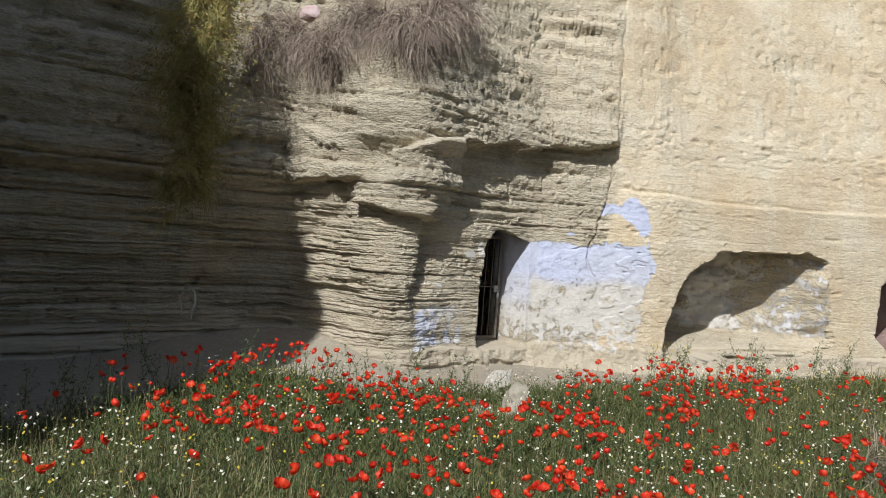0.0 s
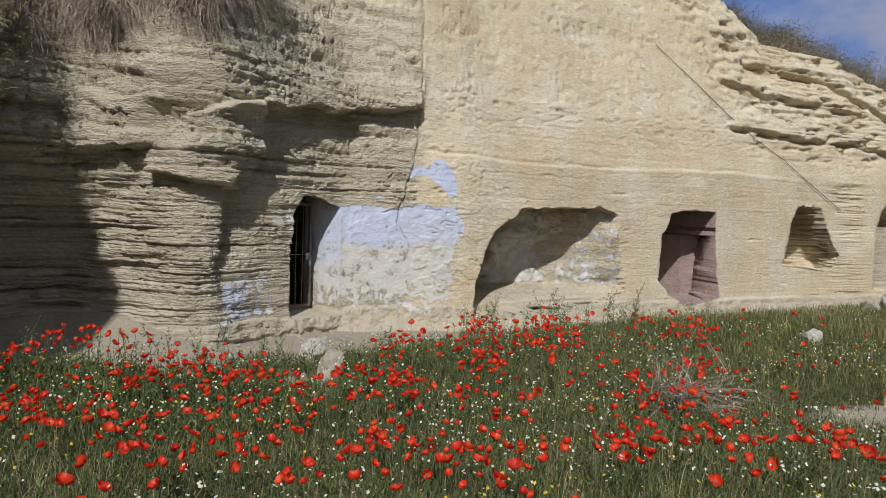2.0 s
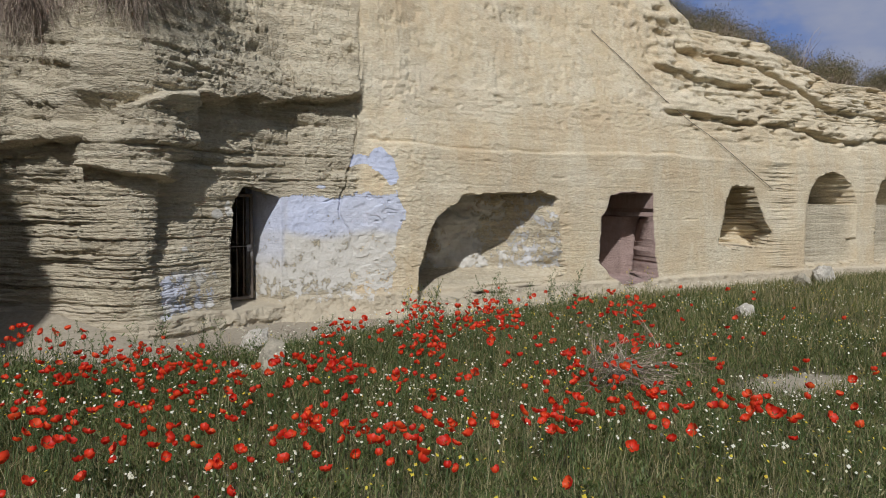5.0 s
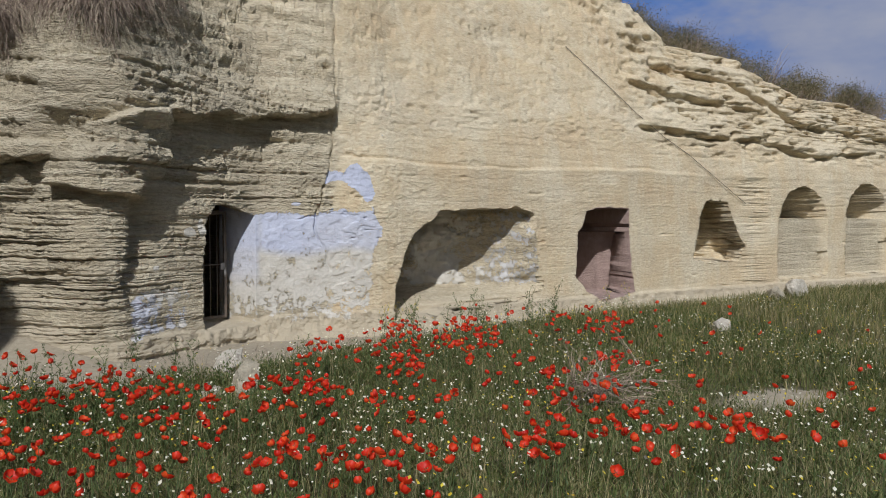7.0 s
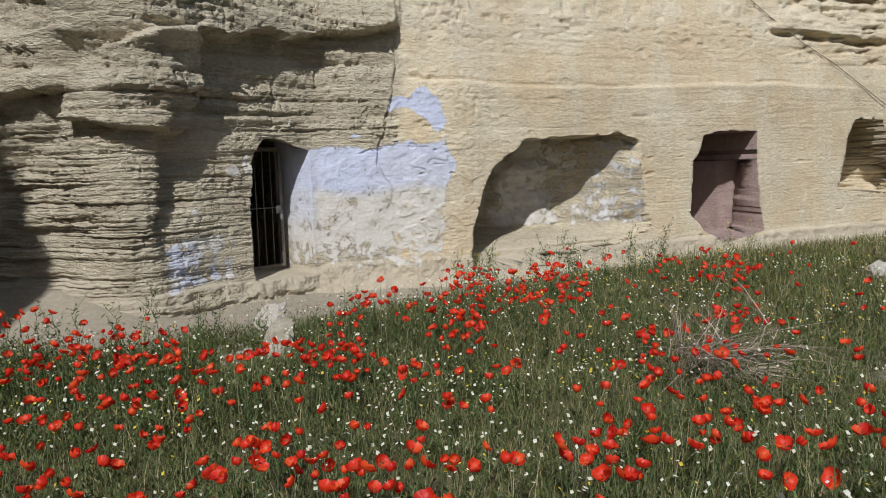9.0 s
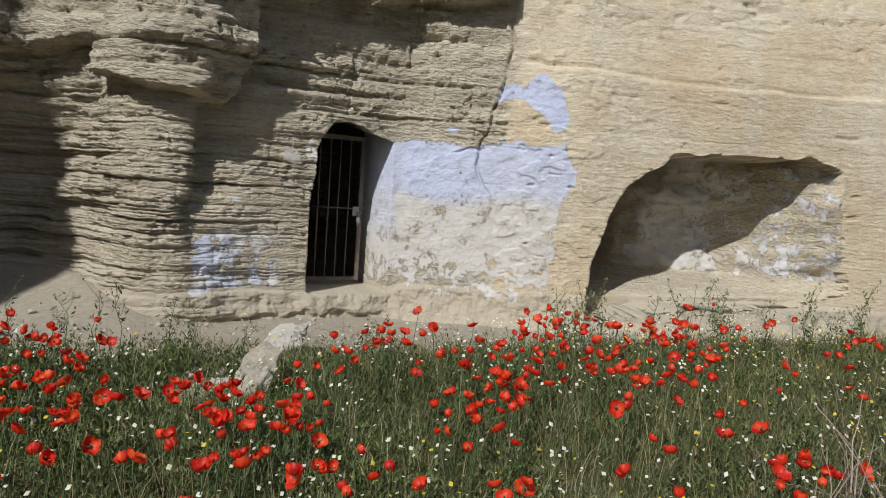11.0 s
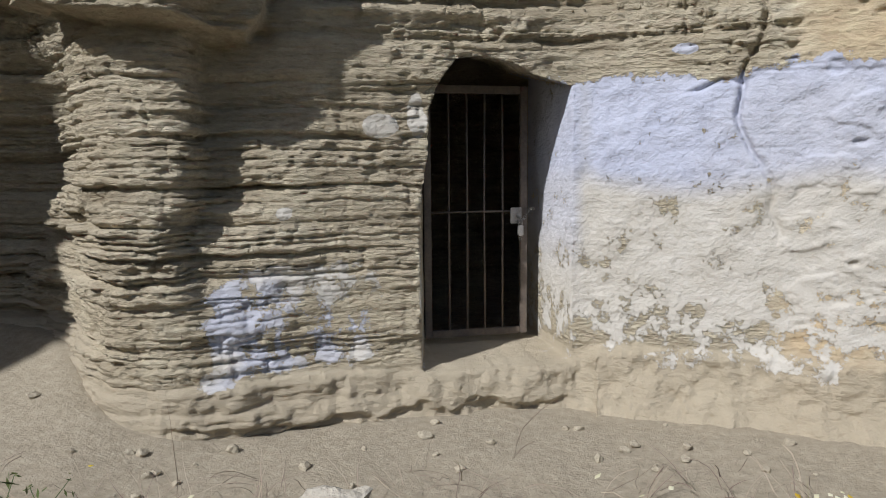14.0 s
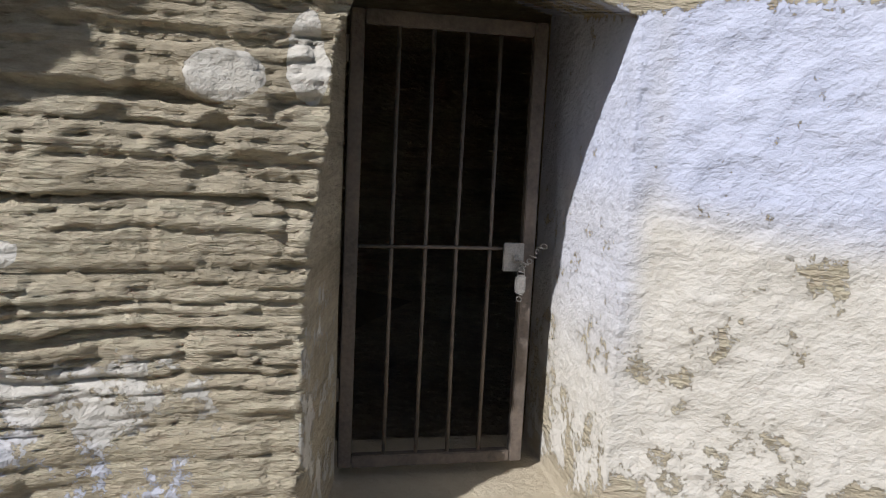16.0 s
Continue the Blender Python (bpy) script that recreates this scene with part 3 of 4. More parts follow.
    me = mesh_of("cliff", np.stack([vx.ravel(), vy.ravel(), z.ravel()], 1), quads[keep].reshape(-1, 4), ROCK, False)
    for key, v in tint.items():
        full = np.vstack([v, np.repeat(v[-1:], extra, 0)])
        set_float(me, key, full.ravel())
    return tagged(new("cliff", me), "layered pale sandstone cliff with whitewashed cave openings", "cliff", kind="structure")


cliff()


def cave_room():
    """The dark room behind the gate."""
    ux, uy, nx, ny = 0.8226, 0.5687, -0.5687, 0.8226
    ox, oy = 0.52 + nx * 0.88, 10.98 + ny * 0.88
    pts = []
    for z in (-0.1, 2.0):
        for a, b in ((-1.2, 0.0), (-0.1, 0.0), (1.12, 0.0), (2.0, 0.0), (2.0, 3.2), (-1.2, 3.2)):
            pts.append((ox + ux * a + nx * b, oy + uy * a + ny * b, z))
    f = [(0, 1, 7, 6), (2, 3, 9, 8), (3, 4, 10, 9), (4, 5, 11, 10), (5, 0, 6, 11), (0, 5, 4, 3, 2, 1), (6, 7, 8, 9, 10, 11)]
    # lintel above the passage
    k = len(pts)
    for a in (-0.1, 1.12):
        pts.append((ox + ux * a, oy + uy * a, 1.93))
    f.append((k, k + 1, 8, 7))
    me = mesh_of("cave_room", pts, f, ROCK)
    for key in ("paint", "blue", "warm", "sand", "pink"):
        set_float(me, key, np.zeros(len(pts)))
    tagged(new("cave_room", me), "dark rock chamber behind the iron gate", "cave", kind="structure")


cave_room()


# ---- ground ----
def ground_z(x, y):
    x, y = np.asarray(x, float), np.asarray(y, float)
    z = np.interp(y, [-20, 0, 2, 4, 6, 8, 10, 14], [0.35, 0.05, -0.06, -0.3, -0.42, -0.38, -0.27, -0.25])
    z = z + 0.10 * smooth(3, 9, x) * smooth(3, 8, y) + 0.06 * smooth(8, 14, x)
    gap = foot(np.clip(x, -9, 30)) - y
    bank = (1 - smooth(-1.9, -0.1, x)) * smooth(-4.5, -2.5, x) * 0.36 + 0.1 * (1 - smooth(-4, -2.5, x))
    z = z + bank * np.exp(-np.clip(gap - 0.1, 0, 9) / 0.8)
    return z + 0.06 * (fbm(x * 0.8, y * 0.8, 200) - 0.45) + 0.03 * (fbm(x * 4, y * 4, 210) - 0.5)


def grass_cover(x, y):
    """1 where the meadow is thick, 0 on bare ground."""
    gap = foot(np.clip(x, -9, 30)) - y
    edge = np.interp(x, [-6, -4, -3, -2.2, -1.5, 0, 0.8, 2.0, 3.4, 5, 8, 14], [3.6, 3.6, 2.9, 1.9, 1.7, 1.5, 2.05, 1.8, 1.0, 0.65, 0.45, 0.3])
    c = smooth(-0.25, 0.3, gap - edge + 0.5 * (fbm(x * 2, y * 2, 220) - 0.5))
    bare = np.exp(-((x - 6.3) / 1.0) ** 2 - ((y - 6.3) / 0.5) ** 2) + 0.75 * np.exp(-((x - 0.55) / 0.36) ** 2 - ((y - 8.4) / 0.4) ** 2)
    return np.clip(c - 0.9 * bare, 0, 1)


def ground():
    xs = np.concatenate([[-900, -300, -120, -50, -25, -14], np.arange(-9, -4, 0.25), np.arange(-4, 6, 0.05), np.arange(6, 15, 0.1), np.arange(15, 31, 0.5), [40, 70, 150, 400, 900]])
    ys = np.concatenate([[-900, -300, -120, -50, -25, -12, -7, -4, -2], np.arange(-1, 6, 0.12), np.arange(6, 12.2, 0.05), np.arange(12.2, 19, 0.3), [25, 40, 80, 200, 500, 900]])
    x, y = np.meshgrid(xs, ys)
    z = ground_z(x, y)
    r, c = x.shape
    idx = np.arange(r * c).reshape(r, c)
    quads = np.stack([idx[:-1, :-1], idx[:-1, 1:], idx[1:, 1:], idx[1:, :-1]], -1).reshape(-1, 4)
    me = mesh_of("ground", np.stack([x.ravel(), y.ravel(), z.ravel()], 1), quads, SOIL, True)
    set_float(me, "green", grass_cover(x, y).ravel())
    tagged(new("ground", me), "dusty earth and meadow soil at the cliff foot", "ground", kind="structure")


ground()


def sky_backdrop():
    m, nt, p = material("clouded_sky")
    n = noise_out(nt, 0.006, 6, 0.55, (1, 1, 2.2))
    c = ramp(nt, n, (0.36, (0.09, 0.17, 0.40)), (0.45, (0.24, 0.27, 0.38)), (0.58, (0.34, 0.345, 0.40)), (0.8, (0.27, 0.275, 0.33)))
    e = node(nt, "Emission", Strength=1.0)
    link(nt, c, e.inputs["Color"])
    link(nt, e.outputs[0], nt.nodes["Material Output"].inputs["Surface"])
    vs, fs = [], []
    for i, a in enumerate(np.linspace(15, 80, 14)):
        for h in (-20, 130, 330):
            vs.append((math.sin(radians(a)) * 420, math.cos(radians(a)) * 420, h))
        if i:
            for j in range(2):
                b = (i - 1) * 3 + j
                fs.append((b, b + 3, b + 4, b + 1))
    ob = new("backdrop", mesh_of("backdrop", vs, fs, m))
    tagged(ob, "blue sky with broken grey clouds", "sky", kind="structure")


sky_backdrop()


def cliff_spur():
    """An unseen arm of the cliff beside the meadow, added to shade the hollow."""
    plan = np.array([(-10, 6.2), (-6.5, 5.6), (-4.3, 4.6), (-3.85, 4.1), (-4.2, 3.3), (-6.5, 2.2), (-10, 1.5), (-16, -3)], float)
    run = np.r_[0, np.cumsum(np.hypot(*np.diff(plan, axis=0).T))]
    u, z = np.meshgrid(np.arange(0, run[-1], 0.12), np.arange(-0.6, 10.4, 0.12))
    x, y = np.interp(u, run, plan[:, 0]), np.interp(u, run, plan[:, 1])
    bulge = 0.5 * (fbm(u * 0.8, z * 0.8, 300) - 0.5) + 0.12 * layers(u, z, 310, 0.2, 0.8) - 0.02 * np.clip(z - 4, 0, 9)
    cx, cy = -9.0, 3.9
    r = np.hypot(x - cx, y - cy)
    x, y = x + (x - cx) / r * bulge - 0.45 * np.clip(z - 6.3, 0, 3), y + (y - cy) / r * bulge
    rr, c = x.shape
    idx = np.arange(rr * c).reshape(rr, c)
    quads = np.stack([idx[:-1, 1:], idx[:-1, :-1], idx[1:, :-1], idx[1:, 1:]], -1).reshape(-1, 4)
    verts = np.stack([x.ravel(), y.ravel(), z.ravel()], 1)
    top = len(verts)
    verts = np.vstack([verts, [[-14.0, 3.5, 11.5]]])
    faces = quads.tolist() + [(int(idx[-1, i + 1]), int(idx[-1, i]), top) for i in range(c - 1)]
    me = mesh_of("cliff_spur", verts, faces, ROCK)
    for key in ("paint", "blue", "warm", "sand", "pink"):
        set_float(me, key, np.zeros(len(verts)))
    tagged(new("cliff_spur", me), "rough sandstone arm of the cliff beside the meadow", "cliff", kind="structure")


cliff_spur()


# ---- the gate ----
def box(bm, x0, x1, y0, y1, z0, z1, bevel=0.0):
    v = [bm.verts.new(p) for p in ((x0, y0, z0), (x1, y0, z0), (x1, y1, z0), (x0, y1, z0), (x0, y0, z1), (x1, y0, z1), (x1, y1, z1), (x0, y1, z1))]
    fs = [bm.faces.new([v[i] for i in f]) for f in ((3, 2, 1, 0), (4, 5, 6, 7), (0, 1, 5, 4), (1, 2, 6, 5), (2, 3, 7, 6), (3, 0, 4, 7))]
    if bevel:
        bmesh.ops.bevel(bm, geom=list({e for f in fs for e in f.edges}), offset=bevel, segments=2, affect="EDGES")


def tube(points, radius, sides=6):
    """A round rod along a line of points, closed at its ends."""
    p = np.array(points, float)
    tang = np.gradient(p, axis=0)
    tang /= np.linalg.norm(tang, axis=1)[:, None] + 1e-9
    ref = np.array([0.13, 0.21, 0.97]) if abs(tang[0][2]) < 0.9 else np.array([0.97, 0.2, 0.1])
    a = np.cross(tang, ref)
    a /= np.linalg.norm(a, axis=1)[:, None] + 1e-9
    b = np.cross(tang, a)
    rad = np.broadcast_to(np.asarray(radius, float), (len(p),))[:, None]
    rings = [p + rad * (a * math.cos(w) + b * math.sin(w)) for w in np.linspace(0, 2 * math.pi, sides, endpoint=False)]
    verts = np.stack(rings, 1).reshape(-1, 3)
    faces = [(i * sides + j, i * sides + (j + 1) % sides, (i + 1) * sides + (j + 1) % sides, (i + 1) * sides + j) for i in range(len(p) - 1) for j in range(sides)]
    faces += [tuple(range(sides))[::-1], tuple((len(p) - 1) * sides + j for j in range(sides))]
    return verts, faces


def rod(name, points, radius, mat, parent=None, sides=6, label=""):
    v, f = tube(points, radius, sides)
    return part(name, mesh_of(name, v, f, mat, True), mat, parent, label)


def gate():
    g = new("metal_gate")
    g.matrix_world = pose(0.336, 11.594, 0.03, 0, 0, math.degrees(math.atan2(0.5687, 0.8226)))
    w, h, t = 0.70, 1.63, 0.048
    for name, x0, x1, z0, z1 in (("gate_post", 0, t, 0, h), ("gate_post", w - t, w, 0, h), ("gate_rail", t + 0.002, w - t - 0.002, 0, 0.045), ("gate_rail", t + 0.002, w - t - 0.002, h - 0.05, h)):
        bm = bmesh.new()
        box(bm, x0, x1, -0.02, 0.02, z0, z1, 0.004)
        part(name, bm, IRON, g)
    for i in range(4):
        x = t + (w - 2 * t) * (i + 1) / 5
        lean = 0.004 * math.sin(i * 2.3)
        rod("bar", [(x, 0, 0.045), (x + lean, 0.002, 0.8), (x, 0, h - 0.05)], 0.0075, IRON, g)
    rod("crossbar", [(t, -0.012, 0.82), (w / 2, -0.013, 0.822), (w - t, -0.012, 0.82)], 0.007, IRON, g)
    bm = bmesh.new()
    box(bm, w - t - 0.075, w - 0.045, -0.034, -0.022, 0.74, 0.845, 0.003)
    plate = part("lock_plate", bm, STEEL, g, "grey steel lock plate")
    bm = bmesh.new()
    box(bm, w - t - 0.03, w - t + 0.01, -0.06, -0.036, 0.66, 0.73, 0.006)
    lock = part("padlock", bm, STEEL, g, "small steel padlock")
    rod("shackle", [(w - t - 0.022, -0.048, 0.728), (w - t - 0.022, -0.048, 0.75), (w - t - 0.01, -0.048, 0.765), (w - t + 0.002, -0.048, 0.75), (w - t + 0.002, -0.048, 0.728)], 0.004, STEEL, lock)
    chain = new("chain")
    chain.parent = g
    turn = np.linspace(0, 2 * math.pi, 11)
    line = [(w - t + 0.075 - 0.013 * i, -0.04, 0.80 + 0.035 * math.cos(i * 0.55)) for i in range(9)] + [(w - t - 0.012, -0.05, 0.80 - 0.02 * i) for i in range(1, 9)]
    for i, (x, y, z) in enumerate(line):
        tilt = pose(x, y, z, 90 * (i % 2), 20, 25 * (i % 3))
        v, f = tube([tilt @ Vector((0.013 * math.cos(a), 0, 0.009 * math.sin(a))) for a in turn], 0.0026, 5)
        part("chain_link", mesh_of("chain_link", v, f, STEEL, True), STEEL, chain)
    for z in (0.25, 1.45):
        bm = bmesh.new()
        box(bm, -0.03, -0.002, -0.012, 0.012, z, z + 0.09, 0.003)
        part("hinge", bm, IRON, g)
    tagged(g, "rusty barred iron gate chained shut in a cave doorway", "gate")


gate()


# ---- stones ----
def stone(name, place, size, seed, mat, label, turn=(0, 0, 0), sharp=0.35, category="rock", group=""):
    bm = bmesh.new()
    bmesh.ops.create_icosphere(bm, subdivisions=4 if max(size) > 0.15 else 2, radius=1)
    off = Vector((seed * 3.1, seed * 1.7, seed * 0.9))
    rs = random.Random(seed)
    cuts = [(Vector((rs.uniform(-1, 1), rs.uniform(-1, 1), rs.uniform(-1, 1))).normalized(), rs.uniform(0.45, 0.8)) for _ in range(9)]
    for v in bm.verts:
        p = v.co.copy()
        for n, d in cuts:
            over = p.dot(n) - d
            if over > 0:
                p -= n * over * 0.92
        p *= 1 + sharp * (noise.fractal(p * 1.6 + off, 0.8, 2.0, 5) * 0.35)
        v.co = Vector((p.x * size[0], p.y * size[1], p.z * size[2]))
    ob = part(name, bm, mat)
    ob.matrix_world = pose(*place, *turn)
    return tagged(ob, label, category, group)


def on_ground(x, y, lift=0.0):
    return (x, y, float(ground_z(x, y)) + lift)


stone("boulder", on_ground(0.92, 8.36, 0.12), (0.17, 0.16, 0.33), 3, STONE, "leaning weathered sandstone slab standing in the weeds", (-10, 28, 20), 0.5)
stone("white_rock", on_ground(0.80, 9.47, 0.09), (0.24, 0.13, 0.16), 8, PALE, "pale split limestone block lying on bare earth", (10, -22, 25), 0.6)
stone("white_rock", on_ground(8.1, 9.5, 0.12), (0.22, 0.17, 0.14), 12, PALE, "pale stone lying in the meadow grass", (0, 0, 40), 0.5)
stone("boulder", on_ground(12.9, 12.75, 0.12), (0.36, 0.25, 0.24), 15, PALE, "pale fallen block at the foot of the arches", (0, 12, 10), 0.5)
stone("boulder", on_ground(11.9, 12.4, 0.1), (0.22, 0.2, 0.18), 18, STONE, "small fallen block in the grass", (0, 0, 70), 0.5)
stone("pink_rock", (-1.95, 9.62, 4.30), (0.14, 0.12, 0.15), 21, plain("pink_stone", (0.40, 0.25, 0.22), (0.6, 0.48, 0.45), 9), "pinkish stone lodged among dry branches", (0, 0, 0), 0.5)
rs = random.Random(5)
for i in range(84):
    if i < 26:
        x, y = rs.gauss(0.42, 0.16), rs.gauss(8.5, 0.13)
        mat, lab = PALE, "pale rubble among the weeds"
    else:
        x = rs.uniform(-1.6, 4.0)
        y = float(foot(np.array(x))) - rs.uniform(0.2, 1.1)
        mat, lab = DUSTY, "small stone on the dusty ground"
    r = rs.uniform(0.014, 0.045) if i >= 26 else rs.uniform(0.02, 0.06)
    stone("small_stone", on_ground(x, y, r * 0.3), (r, r * rs.uniform(0.6, 1), r * rs.uniform(0.5, 0.8)), 30 + i, mat, lab, (0, 0, rs.uniform(0, 360)), 0.5, "stone", "loose stones")


# ---- meadow ----
def field_points(n, x0, x1, y0, y1, seed, least=0.35):
    r = np.random.RandomState(seed)
    x, y = r.uniform(x0, x1, n), r.uniform(y0, y1, n)
    keep = grass_cover(x, y) > least + 0.5 * (r.rand(n) - 0.5)
    return x[keep], y[keep], r


def blades(name, x, y, z, height, width, bend, r, mat, label, category, parts=3):
    """Many narrow bent blades in one mesh."""
    n = len(x)
    ang, lean = r.uniform(0, 2 * np.pi, n), r.uniform(0, 2 * np.pi, n)
    sx, sy = np.cos(ang) * width / 2, np.sin(ang) * width / 2
    dx, dy = np.cos(lean) * bend * height, np.sin(lean) * bend * height
    rows = []
    for k in range(parts):
        f = k / parts
        taper = 1 - 0.55 * f
        cx, cy, cz = x + dx * f * f, y + dy * f * f, z + height * (f - 0.12 * bend * f * f)
        rows += [np.stack([cx - sx * taper, cy - sy * taper, cz], 1), np.stack([cx + sx * taper, cy + sy * taper, cz], 1)]
    rows.append(np.stack([x + dx, y + dy, z + height * (1 - 0.3 * bend)], 1))
    m = 2 * parts + 1
    verts = np.stack(rows, 1).reshape(-1, 3)
    base = (np.arange(n) * m)[:, None]
    quads = np.concatenate([base + np.array([2 * k, 2 * k + 1, 2 * k + 3, 2 * k + 2]) for k in range(parts - 1)], 0)
    tri = base + np.array([2 * parts - 2, 2 * parts - 1, 2 * parts])
    me = mesh_of(name, verts, quads.tolist() + tri.tolist(), mat)
    return tagged(new(name, me), label, category, kind="stuff")


def tall(x, y):
    """How high the meadow grows."""
    return (0.60 + 0.75 * fbm(x * 0.9, y * 0.9, 400)) * np.interp(x, [-6, 3, 7, 14], [1.05, 1.0, 0.72, 0.6]) * (0.45 + 0.55 * grass_cover(x, y))


def meadow():
    x, y, r = field_points(120000, -5.5, 6.0, 1.6, 11.2, 1)
    blades("grass", x, y, ground_z(x, y) - 0.01, tall(x, y) * r.uniform(0.08, 0.30, len(x)), r.uniform(0.0025, 0.0055, len(x)), r.uniform(0.15, 0.95, len(x)), r, GRASS, "thick green meadow grass with straw among it", "grass", 2)
    x, y, r = field_points(52000, 6.0, 17.0, 2.5, 14.0, 2)
    blades("grass", x, y, ground_z(x, y) - 0.01, tall(x, y) * r.uniform(0.16, 0.44, len(x)), r.uniform(0.006, 0.013, len(x)), r.uniform(0.1, 0.75, len(x)), r, GRASS, "meadow grass thinning towards the arches", "grass")
    x, y, r = field_points(20000, -5.5, 14.0, 2.0, 13.0, 3, 0.45)
    blades("dry_grass", x, y, ground_z(x, y), tall(x, y) * r.uniform(0.2, 0.48, len(x)), r.uniform(0.0025, 0.0045, len(x)), r.uniform(0.05, 0.4, len(x)), r, DRYGRASS, "thin dry stalks standing among the grass", "grass")
    r = np.random.RandomState(8)
    x, y = r.uniform(-10, 20, 16000), r.uniform(-6, 2.4, 16000)
    blades("grass", x, y, ground_z(x, y), tall(x, y) * r.uniform(0.15, 0.4, len(x)), r.uniform(0.008, 0.02, len(x)), r.uniform(0.2, 0.8, len(x)), r, GRASS, "open meadow grass towards the field", "grass", 2)
    # leafy weeds: short broad leaves in clumps
    x, y, r = field_points(8600, -5.5, 9.0, 2.2, 11.4, 4, 0.5)
    x2, y2 = r.uniform(-3.2, 2.8, 1500), r.uniform(6.4, 9.6, 1500)
    x2, y2 = np.r_[x2, r.uniform(-3.2, 0.35, 1100)], np.r_[y2, r.uniform(7.2, 9.4, 1100)]
    ok = grass_cover(x2, y2) > 0.55
    x, y = np.r_[x, x2[ok]], np.r_[y, y2[ok]]
    n = 32
    cx, cy = np.repeat(x, n), np.repeat(y, n)
    spread = np.repeat(r.uniform(0.05, 0.15, len(x)), n)
    a, q = r.uniform(0, 2 * np.pi, len(cx)), np.sqrt(r.rand(len(cx)))
    lx, ly = cx + np.cos(a) * q * spread, cy + np.sin(a) * q * spread
    up = r.rand(len(cx)) * np.repeat(r.uniform(0.10, 0.36, len(x)) * tall(x, y), n) * (1.1 - 0.6 * q)
    blades("weed_leaves", lx, ly, ground_z(lx, ly) + up, r.uniform(0.025, 0.06, len(lx)), r.uniform(0.006, 0.014, len(lx)), r.uniform(0.5, 1.5, len(lx)), r, WEED, "feathery dark green weed leaves", "weed", 2)


meadow()


def daisies():
    for mat, count, seed, name, label, size in ((DAISY, 9500, 5, "daisies", "tiny white daisies scattered through the grass", 0.0095), (YELLOW, 3600, 6, "yellow_flowers", "tiny yellow meadow flowers", 0.009)):
        x, y, r = field_points(count, -4.5, 11.0, 2.2, 12.0, seed, 0.74)
        keep = fbm(x * 0.9, y * 0.9, 430 + seed) > 0.42
        x, y = x[keep], y[keep]
        h = ground_z(x, y) + tall(x, y) * r.uniform(0.24, 0.46, len(x))
        verts, faces = [], []
        for px, py, pz in zip(x, y, h):
            b = len(verts)
            s = size * r.uniform(0.7, 1.4)
            tx, ty = r.uniform(-0.6, 0.6), r.uniform(-0.9, 0.3)
            verts.append((px, py, pz + s * 0.35))
            for k in range(8):
                w = k * math.pi / 4
                q = s * (1.0 if k % 2 else 0.72)
                ox, oy = math.cos(w) * q, math.sin(w) * q
                verts.append((px + ox, py + oy, pz + ox * tx - oy * ty))
            faces += [(b, b + 1 + k, b + 1 + (k + 1) % 8) for k in range(8)]
        tagged(new(name, mesh_of(name, verts, faces, mat)), label, "flowers", kind="stuff")


daisies()


def petal_grid(spread, cup, turn, size, r, b):
    """One wide crinkled petal of a cup-shaped blossom."""
    verts, faces = [], []
    nu, nv = 6, 4
    for j in range(nv + 1):
        f = j / nv
        for i in range(nu + 1):
            g = (i / nu - 0.5) * 2
            w = turn + g * spread * (0.35 + 0.65 * min(1, f * 1.6))
            rad = size * (math.sin(f * cup) / cup + 0.02) * (1 - 0.22 * g * g * f + 0.10 * f * r.uniform(-1, 1))
            z = size * (1 - math.cos(f * cup)) / cup * 0.95 + size * 0.15 * f * r.uniform(-1, 1)
            verts.append((math.cos(w) * rad, math.sin(w) * rad, z))
    for j in range(nv):
        for i in range(nu):
            k = b + j * (nu + 1) + i
            faces.append((k, k + 1, k + nu + 2, k + nu + 1))
    return verts, faces


def blossom_data(kind):
    r = random.Random(700 + kind)
    verts, faces = [], []
    cup = (1.25, 1.6, 1.95, 1.0)[kind]
    for k in range(4):
        v, f = petal_grid(0.95, cup * (1.0 if k % 2 else 1.12), k * math.pi / 2 + r.uniform(-0.15, 0.15), 0.052, r, len(verts))
        verts, faces = verts + v, faces + f
    hv, hf = [], []
    for j in range(4):
        for i in range(7):
            a, t = i / 7 * 2 * math.pi, j / 3 * math.pi * 0.5
            hv.append((0.0075 * math.cos(a) * math.cos(t), 0.0075 * math.sin(a) * math.cos(t), 0.003 + 0.010 * math.sin(t)))
    for j in range(3):
        hf += [(j * 7 + i, j * 7 + (i + 1) % 7, (j + 1) * 7 + (i + 1) % 7, (j + 1) * 7 + i) for i in range(7)]
    return verts, faces, hv, hf


CLUMPS = [(-0.7, 7.4, 0.7), (0.3, 6.2, 0.55), (0.5, 7.6, 0.5), (1.2, 7.2, 0.5), (2.0, 8.6, 0.55), (2.7, 7.5, 0.4), (3.9, 6.7, 0.5), (3.4, 5.0, 0.4), (2.6, 4.6, 0.35),
          (1.5, 6.5, 0.4), (1.5, 4.6, 0.4), (0.9, 4.9, 0.4), (2.4, 8.2, 0.45), (2.7, 8.9, 0.4), (3.7, 9.2, 0.4), (3.2, 8.4, 0.4), (-0.4, 8.1, 0.5), (0.8, 8.2, 0.35),
          (3.0, 9.5, 0.4), (5.9, 9.4, 0.45), (4.1, 4.3, 0.4), (-1.6, 6.2, 0.6), (-2.2, 7.8, 0.5), (-1.3, 8.6, 0.5), (5.0, 7.6, 0.4), (-0.2, 5.5, 0.6), (0.2, 7.0, 0.6)]


